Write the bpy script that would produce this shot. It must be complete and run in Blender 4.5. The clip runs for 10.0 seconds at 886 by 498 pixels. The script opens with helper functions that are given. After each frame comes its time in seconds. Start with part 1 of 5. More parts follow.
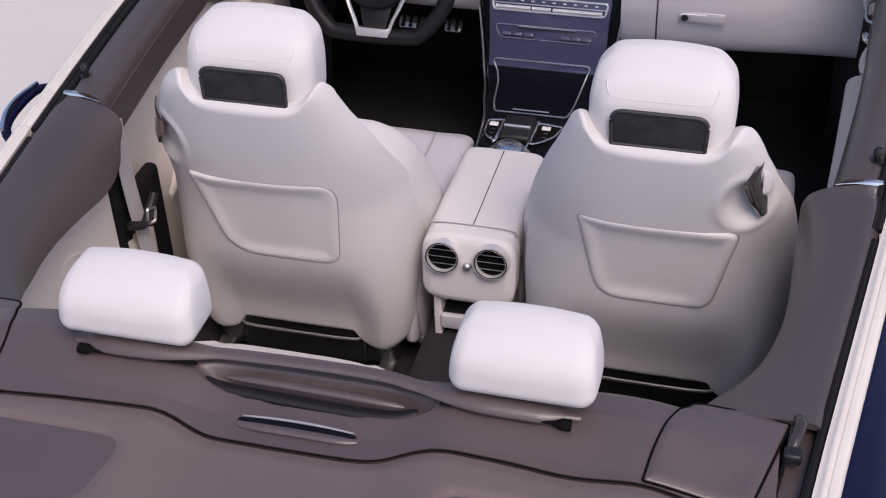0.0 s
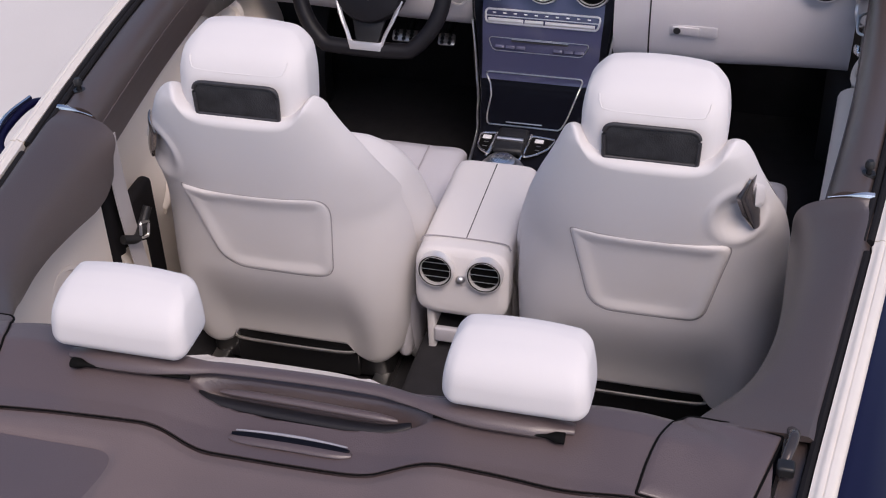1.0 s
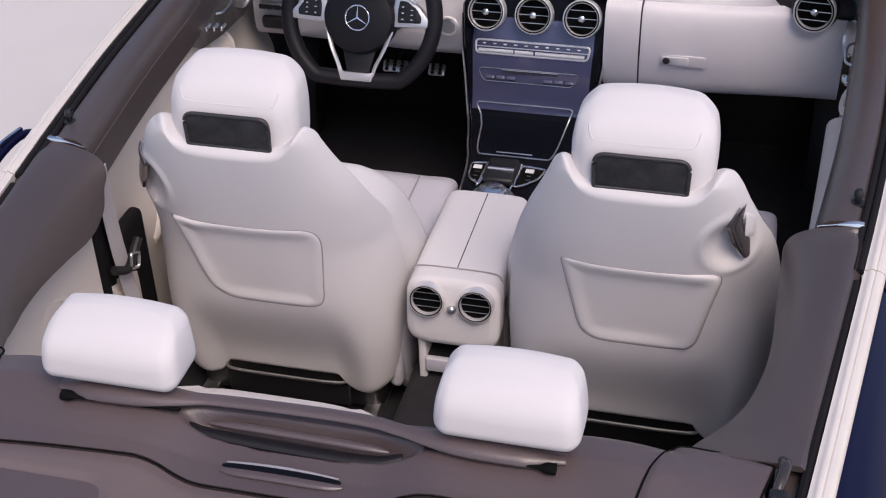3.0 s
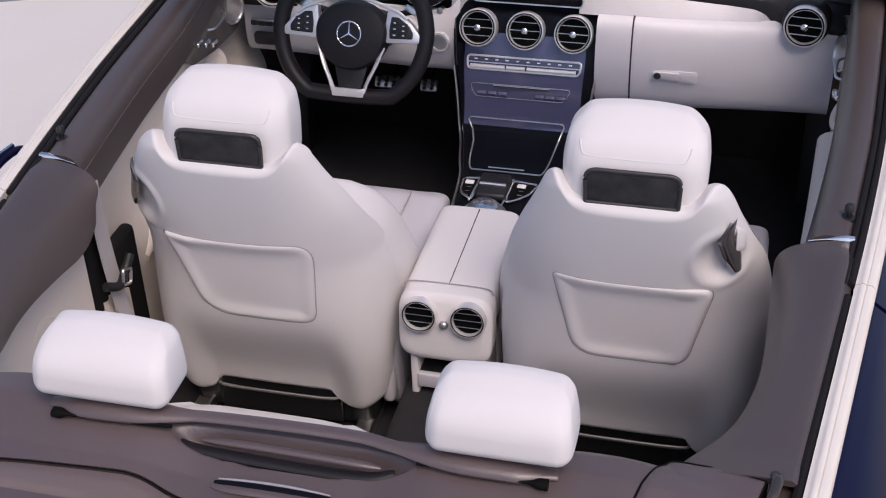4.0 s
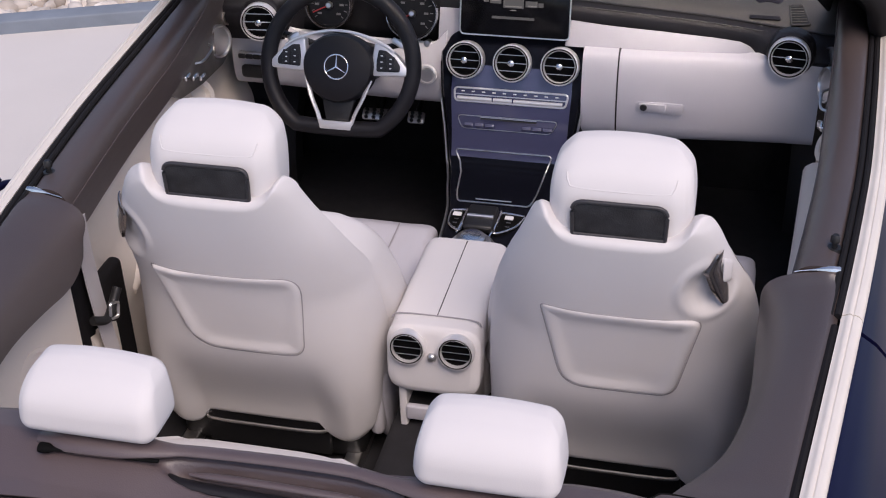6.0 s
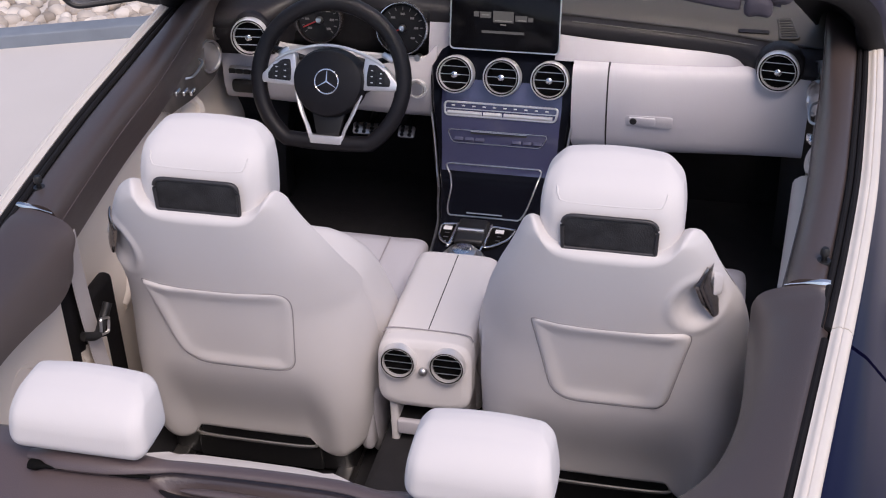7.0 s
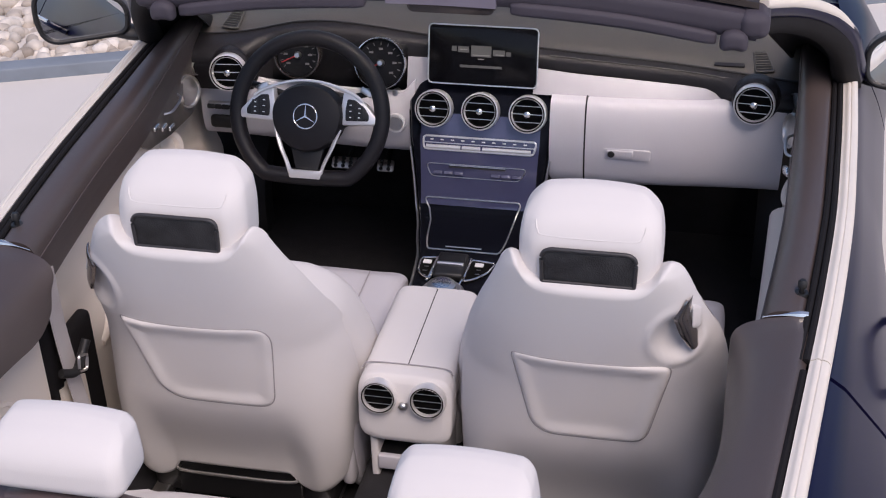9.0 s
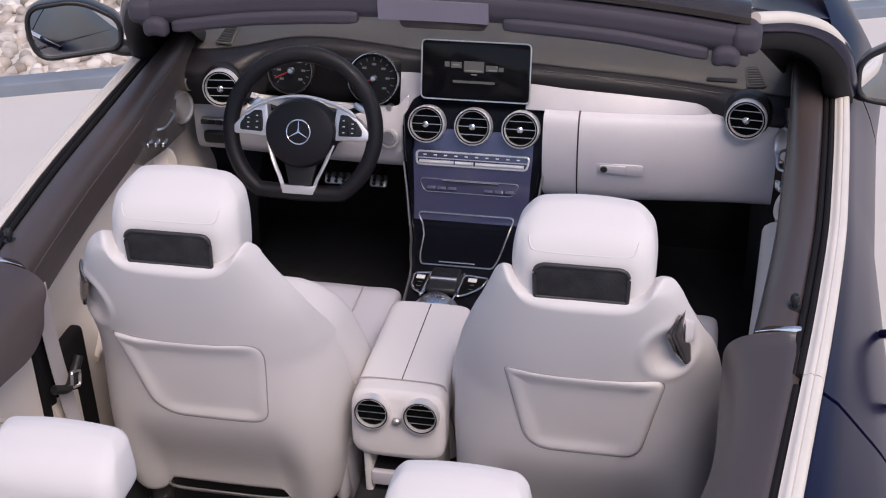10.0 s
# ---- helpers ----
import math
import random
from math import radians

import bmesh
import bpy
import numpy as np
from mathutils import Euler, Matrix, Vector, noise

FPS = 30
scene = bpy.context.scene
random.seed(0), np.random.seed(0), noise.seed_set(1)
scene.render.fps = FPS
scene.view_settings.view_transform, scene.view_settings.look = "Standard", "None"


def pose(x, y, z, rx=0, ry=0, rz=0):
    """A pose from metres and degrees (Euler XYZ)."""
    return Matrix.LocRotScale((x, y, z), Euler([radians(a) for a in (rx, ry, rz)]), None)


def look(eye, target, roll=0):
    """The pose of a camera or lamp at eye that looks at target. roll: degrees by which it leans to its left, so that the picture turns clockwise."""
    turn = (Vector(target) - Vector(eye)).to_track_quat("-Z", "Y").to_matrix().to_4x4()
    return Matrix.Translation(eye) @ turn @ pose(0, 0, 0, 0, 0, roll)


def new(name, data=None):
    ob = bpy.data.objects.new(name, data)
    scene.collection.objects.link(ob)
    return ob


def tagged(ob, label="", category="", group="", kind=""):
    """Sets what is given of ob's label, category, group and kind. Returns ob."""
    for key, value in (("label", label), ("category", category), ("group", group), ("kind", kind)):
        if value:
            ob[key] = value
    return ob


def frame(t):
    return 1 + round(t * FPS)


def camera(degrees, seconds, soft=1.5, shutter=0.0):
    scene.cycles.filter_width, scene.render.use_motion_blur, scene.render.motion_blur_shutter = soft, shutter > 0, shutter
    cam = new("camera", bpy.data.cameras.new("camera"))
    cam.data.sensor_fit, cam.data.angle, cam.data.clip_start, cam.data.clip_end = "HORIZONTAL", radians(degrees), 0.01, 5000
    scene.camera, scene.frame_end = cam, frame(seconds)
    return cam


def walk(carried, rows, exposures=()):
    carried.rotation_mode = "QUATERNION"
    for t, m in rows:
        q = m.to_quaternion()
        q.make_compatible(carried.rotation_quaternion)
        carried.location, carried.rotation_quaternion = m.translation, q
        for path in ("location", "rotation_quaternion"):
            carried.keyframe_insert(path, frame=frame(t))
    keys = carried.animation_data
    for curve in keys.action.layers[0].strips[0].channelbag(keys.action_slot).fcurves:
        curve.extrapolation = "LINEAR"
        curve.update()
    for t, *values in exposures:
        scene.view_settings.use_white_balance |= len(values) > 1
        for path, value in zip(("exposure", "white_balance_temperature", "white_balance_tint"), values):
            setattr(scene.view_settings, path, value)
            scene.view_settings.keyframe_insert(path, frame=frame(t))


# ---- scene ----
cam = camera(37.12, 10.0, soft=1.1)
PATH = [
    (0.0, (0.5138, -1.8290, 2.1277), (-0.1524, 0.4934, 0.3493), -2.165),
    (0.5, (0.5149, -1.8291, 2.1288), (-0.1486, 0.5035, 0.3629), -2.149),
    (1.0, (0.5154, -1.8290, 2.1297), (-0.1414, 0.5130, 0.3737), -2.115),
    (1.5, (0.5154, -1.8288, 2.1307), (-0.1392, 0.5220, 0.3856), -2.106),
    (2.0, (0.5155, -1.8289, 2.1313), (-0.1372, 0.5323, 0.3996), -2.080),
    (2.5, (0.5155, -1.8288, 2.1320), (-0.1345, 0.5435, 0.4145), -2.039),
    (4.0, (0.5185, -1.8283, 2.1347), (-0.1156, 0.5773, 0.4581), -1.953),
    (4.5, (0.5193, -1.8279, 2.1355), (-0.1111, 0.5885, 0.4730), -1.962),
    (5.0, (0.5193, -1.8278, 2.1372), (-0.1056, 0.6001, 0.4896), -1.943),
    (5.5, (0.5199, -1.8279, 2.1379), (-0.1014, 0.6110, 0.5052), -1.913),
    (7.0, (0.5210, -1.8282, 2.1407), (-0.0782, 0.6414, 0.5463), -1.807),
    (7.5, (0.5214, -1.8272, 2.1419), (-0.0665, 0.6544, 0.5621), -1.773),
    (8.0, (0.5213, -1.8274, 2.1433), (-0.0558, 0.6667, 0.5793), -1.680),
    (8.5, (0.5218, -1.8275, 2.1452), (-0.0468, 0.6777, 0.5957), -1.654),
    (9.0, (0.5221, -1.8273, 2.1462), (-0.0390, 0.6887, 0.6117), -1.638),
    (9.5, (0.5229, -1.8278, 2.1469), (-0.0325, 0.6980, 0.6265), -1.620),
    (10.0, (0.5231, -1.8278, 2.1479), (-0.0265, 0.7078, 0.6418), -1.565),
]
walk(cam, [(t, look(eye, target, roll)) for t, eye, target, roll in PATH], exposures=[(0.0, 0.27, 6560, 19), (10.0, 0.27, 6560, 19)])

# ---- light: bright hazy daylight, soft high sun
world = bpy.data.worlds.new("world")
scene.world = world
world.use_nodes = True
wn = world.node_tree
sky = wn.nodes.new("ShaderNodeTexSky")
sky.sky_type = 'NISHITA'
sky.sun_disc = False
SUN_EL, SUN_AZ = 56.0, 144.0
sky.sun_elevation, sky.sun_rotation = math.radians(SUN_EL), math.radians(SUN_AZ)
sky.air_density, sky.dust_density, sky.ozone_density = 1.0, 1.6, 1.6
wn.nodes["Background"].inputs["Strength"].default_value = 0.122
wn.links.new(sky.outputs[0], wn.nodes["Background"].inputs["Color"])
sun = new("sun", bpy.data.lights.new("sun", 'SUN'))
sun.data.energy, sun.data.angle, sun.data.color = 2.0, math.radians(35), (1.0, 0.88, 0.76)
_a, _e = math.radians(SUN_AZ), math.radians(SUN_EL)
sun.matrix_world = look((10 * math.sin(_a) * math.cos(_e), 10 * math.cos(_a) * math.cos(_e), 10 * math.sin(_e)), (0, 0, 0))


# ---- materials
def mat(name, base, rough=0.5, metal=0.0, grain=0.0, grain_size=600.0, vary=0.0, vary_size=6.0, coat=0.0, spec=0.5, ior=1.5, rough_vary=0.0, sheen=0.0):
    m = bpy.data.materials.new(name)
    m.use_nodes = True
    t = m.node_tree
    p = t.nodes["Principled BSDF"]
    p.inputs["Base Color"].default_value = (*base, 1)
    p.inputs["Roughness"].default_value = rough
    p.inputs["Metallic"].default_value = metal
    p.inputs["Coat Weight"].default_value = coat
    p.inputs["Coat Roughness"].default_value = 0.03
    p.inputs["Specular IOR Level"].default_value = spec
    p.inputs["IOR"].default_value = ior
    p.inputs["Sheen Weight"].default_value = sheen
    co = t.nodes.new("ShaderNodeTexCoord")
    if vary:
        n = t.nodes.new("ShaderNodeTexNoise")
        n.inputs["Scale"].default_value = vary_size
        n.inputs["Detail"].default_value = 6
        t.links.new(co.outputs["Object"], n.inputs["Vector"])
        r = t.nodes.new("ShaderNodeMapRange")
        r.inputs["From Min"].default_value, r.inputs["From Max"].default_value = 0.3, 0.7
        r.inputs["To Min"].default_value, r.inputs["To Max"].default_value = 1 - vary, 1 + vary
        t.links.new(n.outputs["Fac"], r.inputs["Value"])
        h = t.nodes.new("ShaderNodeHueSaturation")
        h.inputs["Color"].default_value = (*base, 1)
        t.links.new(r.outputs[0], h.inputs["Value"])
        t.links.new(h.outputs[0], p.inputs["Base Color"])
        if rough_vary:
            q = t.nodes.new("ShaderNodeMapRange")
            q.inputs["From Min"].default_value, q.inputs["From Max"].default_value = 0.3, 0.7
            q.inputs["To Min"].default_value, q.inputs["To Max"].default_value = rough - rough_vary, rough + rough_vary
            t.links.new(n.outputs["Fac"], q.inputs["Value"])
            t.links.new(q.outputs[0], p.inputs["Roughness"])
    if grain:
        g = t.nodes.new("ShaderNodeTexVoronoi")
        g.inputs["Scale"].default_value = grain_size
        t.links.new(co.outputs["Object"], g.inputs["Vector"])
        b = t.nodes.new("ShaderNodeBump")
        b.inputs["Strength"].default_value = grain
        b.inputs["Distance"].default_value = 0.0006
        t.links.new(g.outputs["Distance"], b.inputs["Height"])
        t.links.new(b.outputs[0], p.inputs["Normal"])
    return m


WHITE = mat("white_leather", (0.665, 0.645, 0.645), 0.64, grain=0.12, vary=0.02, vary_size=5, rough_vary=0.06)
IVORY = mat("ivory_leather", (0.78, 0.705, 0.62), 0.5, grain=0.12, vary=0.02, vary_size=5)
DASHPALE = mat("pale_dash_leather", (0.57, 0.555, 0.58), 0.52, grain=0.2, vary=0.02, vary_size=5)
GREYLEATHER = mat("pale_grey_leather", (0.52, 0.51, 0.55), 0.5, grain=0.25, vary=0.02)
BROWN = mat("brown_leather", (0.064, 0.047, 0.043), 0.45, spec=0.9, ior=1.55, grain=0.35, grain_size=500, vary=0.06, vary_size=4, rough_vary=0.06)
BROWN2 = mat("brown_soft_cover", (0.150, 0.115, 0.112), 0.5, grain=0.35, grain_size=500, vary=0.06, vary_size=4)
DARKDASH = mat("black_dash_leather", (0.010, 0.009, 0.011), 0.5, spec=0.35, grain=0.35, grain_size=500, vary=0.1)
# grey-brown dash top; the base is raised for the windscreen's sheen on it
TOPPAD = mat("dash_top_with_sheen", (0.052, 0.048, 0.042), 0.48, spec=0.6, grain=0.3, vary=0.06)
BLACK = mat("black_plastic", (0.012, 0.012, 0.013), 0.45, grain=0.2, vary=0.1)
RUBBER = mat("black_rubber", (0.02, 0.018, 0.019), 0.6, vary=0.15)
SMOKED = mat("smoked_polished_metal", (0.42, 0.38, 0.36), 0.25, 1.0, vary=0.1, vary_size=20)
FRAMEGREY = mat("dark_grey_plastic_frame", (0.035, 0.034, 0.037), 0.4, vary=0.1)
SEAM = mat("seam_and_shadow_line", (0.34, 0.32, 0.33), 0.7, vary=0.1)
CARPET = mat("black_carpet", (0.013, 0.0125, 0.015), 0.95, grain=0.6, grain_size=300, vary=0.2, vary_size=30)
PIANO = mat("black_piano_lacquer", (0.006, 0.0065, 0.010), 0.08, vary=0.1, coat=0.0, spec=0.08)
CHROME = mat("polished_chrome", (0.86, 0.85, 0.84), 0.22, 1.0, vary=0.03, vary_size=20)
SATIN = mat("satin_aluminium", (0.72, 0.71, 0.70), 0.3, 1.0, vary=0.05, vary_size=30)
# polished metal whose bright sky reflection is put into a cream, barely metallic base
BELT = mat("belt_metal_sky_tone", (0.80, 0.74, 0.665), 0.34, 0.15, vary=0.04, vary_size=12)
BAND = mat("silver_trim_band", (0.34, 0.335, 0.365), 0.45, 0.15, vary=0.03, vary_size=20)
PAINT = mat("dark_blue_metallic_paint", (0.0045, 0.0045, 0.026), 0.3, 0.0, vary=0.1, vary_size=900, coat=0.12, spec=0.2)
BRONZE = mat("dark_smoked_trim", (0.10, 0.085, 0.08), 0.18, 0.6, vary=0.1, vary_size=30)
WOODTRIM = mat("grey_brown_door_trim", (0.13, 0.112, 0.098), 0.3, 0.2, vary=0.25, vary_size=25, coat=0.4)
LILAC = mat("lilac_grey_fabric", (0.048, 0.042, 0.057), 0.7, grain=0.4, grain_size=900, vary=0.06, vary_size=10)
LILAC2 = mat("light_lilac_panel", (0.17, 0.155, 0.20), 0.7, grain=0.3, grain_size=900, vary=0.05, vary_size=10)
MESH = mat("black_mesh_panel", (0.02, 0.02, 0.022), 0.5, grain=0.9, grain_size=350, vary=0.5, vary_size=45)
STRAP = mat("grey_seat_belt_webbing", (0.50, 0.47, 0.47), 0.8, grain=0.5, grain_size=900, vary=0.06)
WHITEMARK = mat("white_marking", (0.8, 0.8, 0.8), 0.5)
REDMARK = mat("red_needle", (0.30, 0.02, 0.02), 0.4)
MIRROR = mat("mirror_glass", (0.9, 0.9, 0.92), 0.0, 1.0)
CONCRETE = mat("pale_paving", (0.63, 0.605, 0.58), 0.8, grain=0.5, grain_size=120, vary=0.035, vary_size=1.5)
KERB = mat("blue_grey_kerb_stone", (0.20, 0.235, 0.28), 0.75, grain=0.4, grain_size=150, vary=0.1, vary_size=8)
PEBBLE = mat("pale_pebble", (0.52, 0.47, 0.42), 0.7, vary=0.25, vary_size=14)
GLASS = bpy.data.materials.new("clear_glass")
GLASS.use_nodes = True
_p = GLASS.node_tree.nodes["Principled BSDF"]
_p.inputs["Transmission Weight"].default_value, _p.inputs["Roughness"].default_value, _p.inputs["IOR"].default_value = 1.0, 0.0, 1.05
_p.inputs["Base Color"].default_value = (0.96, 0.98, 0.97, 1)
# black lacquer with the sky's blue reflection put into its base colour
LACQUER_SKY = mat("black_lacquer_sky_reflection", (0.060, 0.064, 0.132), 0.12, vary=0.06, vary_size=3, coat=0.8)
VOID = mat("matt_black_void", (0.004, 0.004, 0.004), 0.8, vary=0.1, spec=0.1)
# lighter copy of BROWN: the brightness of sky-facing leather is in the base
DECK = mat("brown_leather_lighter", (0.098, 0.073, 0.074), 0.40, spec=0.8, grain=0.35, grain_size=500, vary=0.06, vary_size=4, rough_vary=0.06)
RING = mat("bright_vent_ring", (0.78, 0.77, 0.77), 0.33, 0.55, vary=0.03, vary_size=20)
MATTBLACK = mat("matt_black_trim", (0.011, 0.010, 0.011), 0.75, grain=0.2, vary=0.1, spec=0.2)
SCREEN = mat("black_display_glass", (0.004, 0.004, 0.005), 0.15, vary=0.1, spec=0.2)
DIAL = mat("black_dial_face", (0.006, 0.006, 0.007), 0.4, vary=0.1, spec=0.2)
# black media keys, the reflected sky's blue mixed into their colour
MEDIAKEY = mat("key_lacquer_sky_tint", (0.085, 0.088, 0.15), 0.25, vary=0.08, vary_size=20)
DIM = mat("grey_dial_marking", (0.12, 0.12, 0.12), 0.6)


def glow(name, colour, strength):
    m = bpy.data.materials.new(name)
    m.use_nodes = True
    p = m.node_tree.nodes["Principled BSDF"]
    p.inputs["Base Color"].default_value = (0.01, 0.01, 0.01, 1)
    p.inputs["Emission Color"].default_value = (*colour, 1)
    p.inputs["Emission Strength"].default_value = strength
    return m


LIT = glow("lit_display_grey", (0.75, 0.72, 0.68), 0.075)
LIT2 = glow("lit_display_glow", (0.75, 0.72, 0.66), 0.22)


# ---- building helpers
ORIGIN = {}


def thing(name, at, label, category, group="", kind=""):
    ob = new(name)
    ob.empty_display_size = 0.05
    ob.location = at
    ORIGIN[ob] = Vector(at)
    return tagged(ob, label, category, group, kind)


def part(name, bm, material, parent, label="", smooth=True, angle=40):
    """One mesh object, built in world metres, under a thing or a part (or a thing of its own with no parent)."""
    me = bpy.data.meshes.new(name)
    bmesh.ops.recalc_face_normals(bm, faces=bm.faces)
    at = ORIGIN[parent] if parent else Vector((0, 0, 0))
    bmesh.ops.translate(bm, vec=-at, verts=bm.verts)
    if smooth:
        for f in bm.faces:
            f.smooth = True
        lim = math.radians(angle)
        for e in bm.edges:
            if len(e.link_faces) == 2 and e.calc_face_angle(0) > lim:
                e.smooth = False
    bm.to_mesh(me)
    bm.free()
    me.materials.append(material)
    ob = new(name, me)
    ORIGIN[ob] = at
    if parent:
        ob.parent = parent
    if label:
        tagged(ob, label)
    return ob


def ss(a, b, x):
    x = min(1.0, max(0.0, (x - a) / (b - a)))
    return x * x * (3 - 2 * x)


def lerps(table, x):
    """Smooth curve through (x, value) rows."""
    if x <= table[0][0]:
        return table[0][1]
    for (a, p), (b, q) in zip(table, table[1:]):
        if x <= b:
            return p + (q - p) * (x - a) / (b - a)
    return table[-1][1]


def spline(pts, n=8, closed=False):
    pts = [Vector(p) for p in pts]
    out, m = [], len(pts)
    for i in range(m if closed else m - 1):
        if closed:
            a, b, c, d = (pts[(i + k) % m] for k in (-1, 0, 1, 2))
        else:
            b, c = pts[i], pts[i + 1]
            a = pts[i - 1] if i else b * 2 - c
            d = pts[i + 2] if i + 2 < m else c * 2 - b
        for k in range(n):
            t = k / n
            out.append(0.5 * (2 * b + (c - a) * t + (2 * a - 5 * b + 4 * c - d) * t * t + (3 * b - a - 3 * c + d) * t ** 3))
    if not closed:
        out.append(pts[-1])
    return out


def rounded(pts, r, k=6):
    """A polygon with rounded corners."""
    pts = [Vector(p) for p in pts]
    out, m = [], len(pts)
    for i in range(m):
        a, b, c = pts[i - 1], pts[i], pts[(i + 1) % m]
        rr = r[i] if isinstance(r, (list, tuple)) else r
        p, q = b + (a - b).normalized() * rr, b + (c - b).normalized() * rr
        for j in range(k + 1):
            t = j / k
            out.append(p * (1 - t) ** 2 + b * 2 * t * (1 - t) + q * t * t)
    return out


def grid(fn, nu, nv, closeu=False):
    bm = bmesh.new()
    rows = []
    for j in range(nv + 1):
        rows.append([bm.verts.new(fn(i / nu, j / nv)) for i in range(nu if closeu else nu + 1)])
    for j in range(nv):
        n = nu
        for i in range(n):
            k = (i + 1) % nu if closeu else i + 1
            try:
                bm.faces.new((rows[j][i], rows[j][k], rows[j + 1][k], rows[j + 1][i]))
            except ValueError:
                pass
    return bm


def merge(*bms):
    out = bms[0]
    for b in bms[1:]:
        me = bpy.data.meshes.new("join")
        b.to_mesh(me)
        b.free()
        out.from_mesh(me)
        bpy.data.meshes.remove(me)
    return out


def weld(bm, d=1e-4):
    bmesh.ops.remove_doubles(bm, verts=bm.verts, dist=d)
    return bm


def sheet(fn, nu, nv, thick):
    """A surface with thickness; thick is a vector or a length along -z."""
    th = Vector(thick)
    bm = grid(fn, nu, nv)
    geom = bmesh.ops.extrude_face_region(bm, geom=bm.faces[:])
    bmesh.ops.translate(bm, vec=th, verts=[v for v in geom["geom"] if isinstance(v, bmesh.types.BMVert)])
    return bm


def tube(pts, r, n=10, closed=False, flat=1.0, up=(0, 0, 1)):
    """A round bar along points; flat squeezes it along up."""
    pts = [Vector(p) for p in pts]
    bm, rings, m = bmesh.new(), [], len(pts)
    for i, p in enumerate(pts):
        d = (pts[(i + 1) % m] - pts[i - 1]) if closed else (pts[min(i + 1, m - 1)] - pts[max(i - 1, 0)])
        d.normalize()
        a = Vector(up).cross(d)
        if a.length < 1e-4:
            a = Vector((1, 0, 0)).cross(d)
        a.normalize()
        b = d.cross(a)
        rr = r(i / max(m - 1, 1)) if callable(r) else r
        rings.append([bm.verts.new(p + a * rr * math.cos(2 * math.pi * k / n) + b * rr * flat * math.sin(2 * math.pi * k / n)) for k in range(n)])
    for i in range(m if closed else m - 1):
        A, B = rings[i], rings[(i + 1) % m]
        for k in range(n):
            bm.faces.new((A[k], A[(k + 1) % n], B[(k + 1) % n], B[k]))
    if not closed:
        bm.faces.new(rings[0])
        bm.faces.new(rings[-1])
    return bm


def rbox(size, at, bevel, m=None, seg=3):
    bm = bmesh.new()
    bmesh.ops.create_cube(bm, size=1)
    bmesh.ops.scale(bm, vec=size, verts=bm.verts)
    if bevel:
        bmesh.ops.bevel(bm, geom=bm.edges[:], offset=bevel, segments=seg, affect='EDGES', profile=0.5)
    bm.transform((Matrix.Translation(at) @ m) if m else Matrix.Translation(at))
    return bm


def lathe(profile, m, n=32):
    """Turned shape from (radius, height) rows, axis z of m."""
    bm, rings = bmesh.new(), []
    for r, z in profile:
        if r < 1e-6:
            rings.append([bm.verts.new(m @ Vector((0, 0, z)))])
        else:
            rings.append([bm.verts.new(m @ Vector((r * math.cos(2 * math.pi * k / n), r * math.sin(2 * math.pi * k / n), z))) for k in range(n)])
    for A, B in zip(rings, rings[1:]):
        for k in range(n):
            q = [A[k % len(A)], A[(k + 1) % len(A)], B[(k + 1) % len(B)], B[k % len(B)]]
            u = []
            for v in q:
                if v not in u:
                    u.append(v)
            if len(u) > 2:
                bm.faces.new(u)
    return bm


def soft_box(size, r, at, n=20, bulge=0.0, shape=None):
    """A padded box with rounded edges of radius r, its faces bulging; shape(p) bends it before it is placed."""
    h = Vector(size) * 0.5
    bm = bmesh.new()
    bmesh.ops.create_cube(bm, size=2)
    bmesh.ops.subdivide_edges(bm, edges=bm.edges[:], cuts=n, use_grid_fill=True)
    for v in bm.verts:
        p = Vector([math.copysign(abs(c) ** 0.75, c) for c in v.co])
        b = (1 - p.x ** 2 if abs(p.x) < 1 else 0), (1 - p.y ** 2 if abs(p.y) < 1 else 0), (1 - p.z ** 2 if abs(p.z) < 1 else 0)
        q = Vector([c * k for c, k in zip(p, h)])
        i = Vector([max(-(k - r), min(k - r, c)) for c, k in zip(q, h)])
        d = q - i
        o = i + d.normalized() * r if d.length > 1e-9 else q
        o += Vector((p.x * b[1] * b[2], p.y * b[0] * b[2], p.z * b[0] * b[1])) * bulge
        v.co = (shape(o) if shape else o) + Vector(at)
    return bm


def plate(outline, thick, m, bevel=0.0):
    """A flat piece with the outline (x, y) in the plane of m, rising thick along its z, with a chamfered rim."""
    bm = bmesh.new()
    c = sum((Vector((p[0], p[1])) for p in outline), Vector((0, 0))) / len(outline)

    def ring(z, ins):
        out = []
        for p in outline:
            v = Vector((p[0], p[1]))
            d = v - c
            v = c + d * max(0.05, 1 - ins / max(d.length, 1e-6))
            out.append(bm.verts.new(m @ Vector((v.x, v.y, z))))
        return out
    rs = [ring(0, 0), ring(thick - bevel, 0)]
    if bevel:
        rs += [ring(thick - 0.3 * bevel, 0.3 * bevel), ring(thick, bevel)]
    for A, B in zip(rs, rs[1:]):
        for k in range(len(A)):
            j = (k + 1) % len(A)
            bm.faces.new((A[k], A[j], B[j], B[k]))
    bm.faces.new(rs[0][::-1])
    bm.faces.new(rs[-1])
    return bm


def facing(at, normal, up=(0, 0, 1)):
    """A matrix at a place with its z along the normal and its y as near as can be to up."""
    z = Vector(normal).normalized()
    x = Vector(up).cross(z).normalized()
    y = z.cross(x)
    return Matrix.Translation(at) @ Matrix((x, y, z)).transposed().to_4x4()


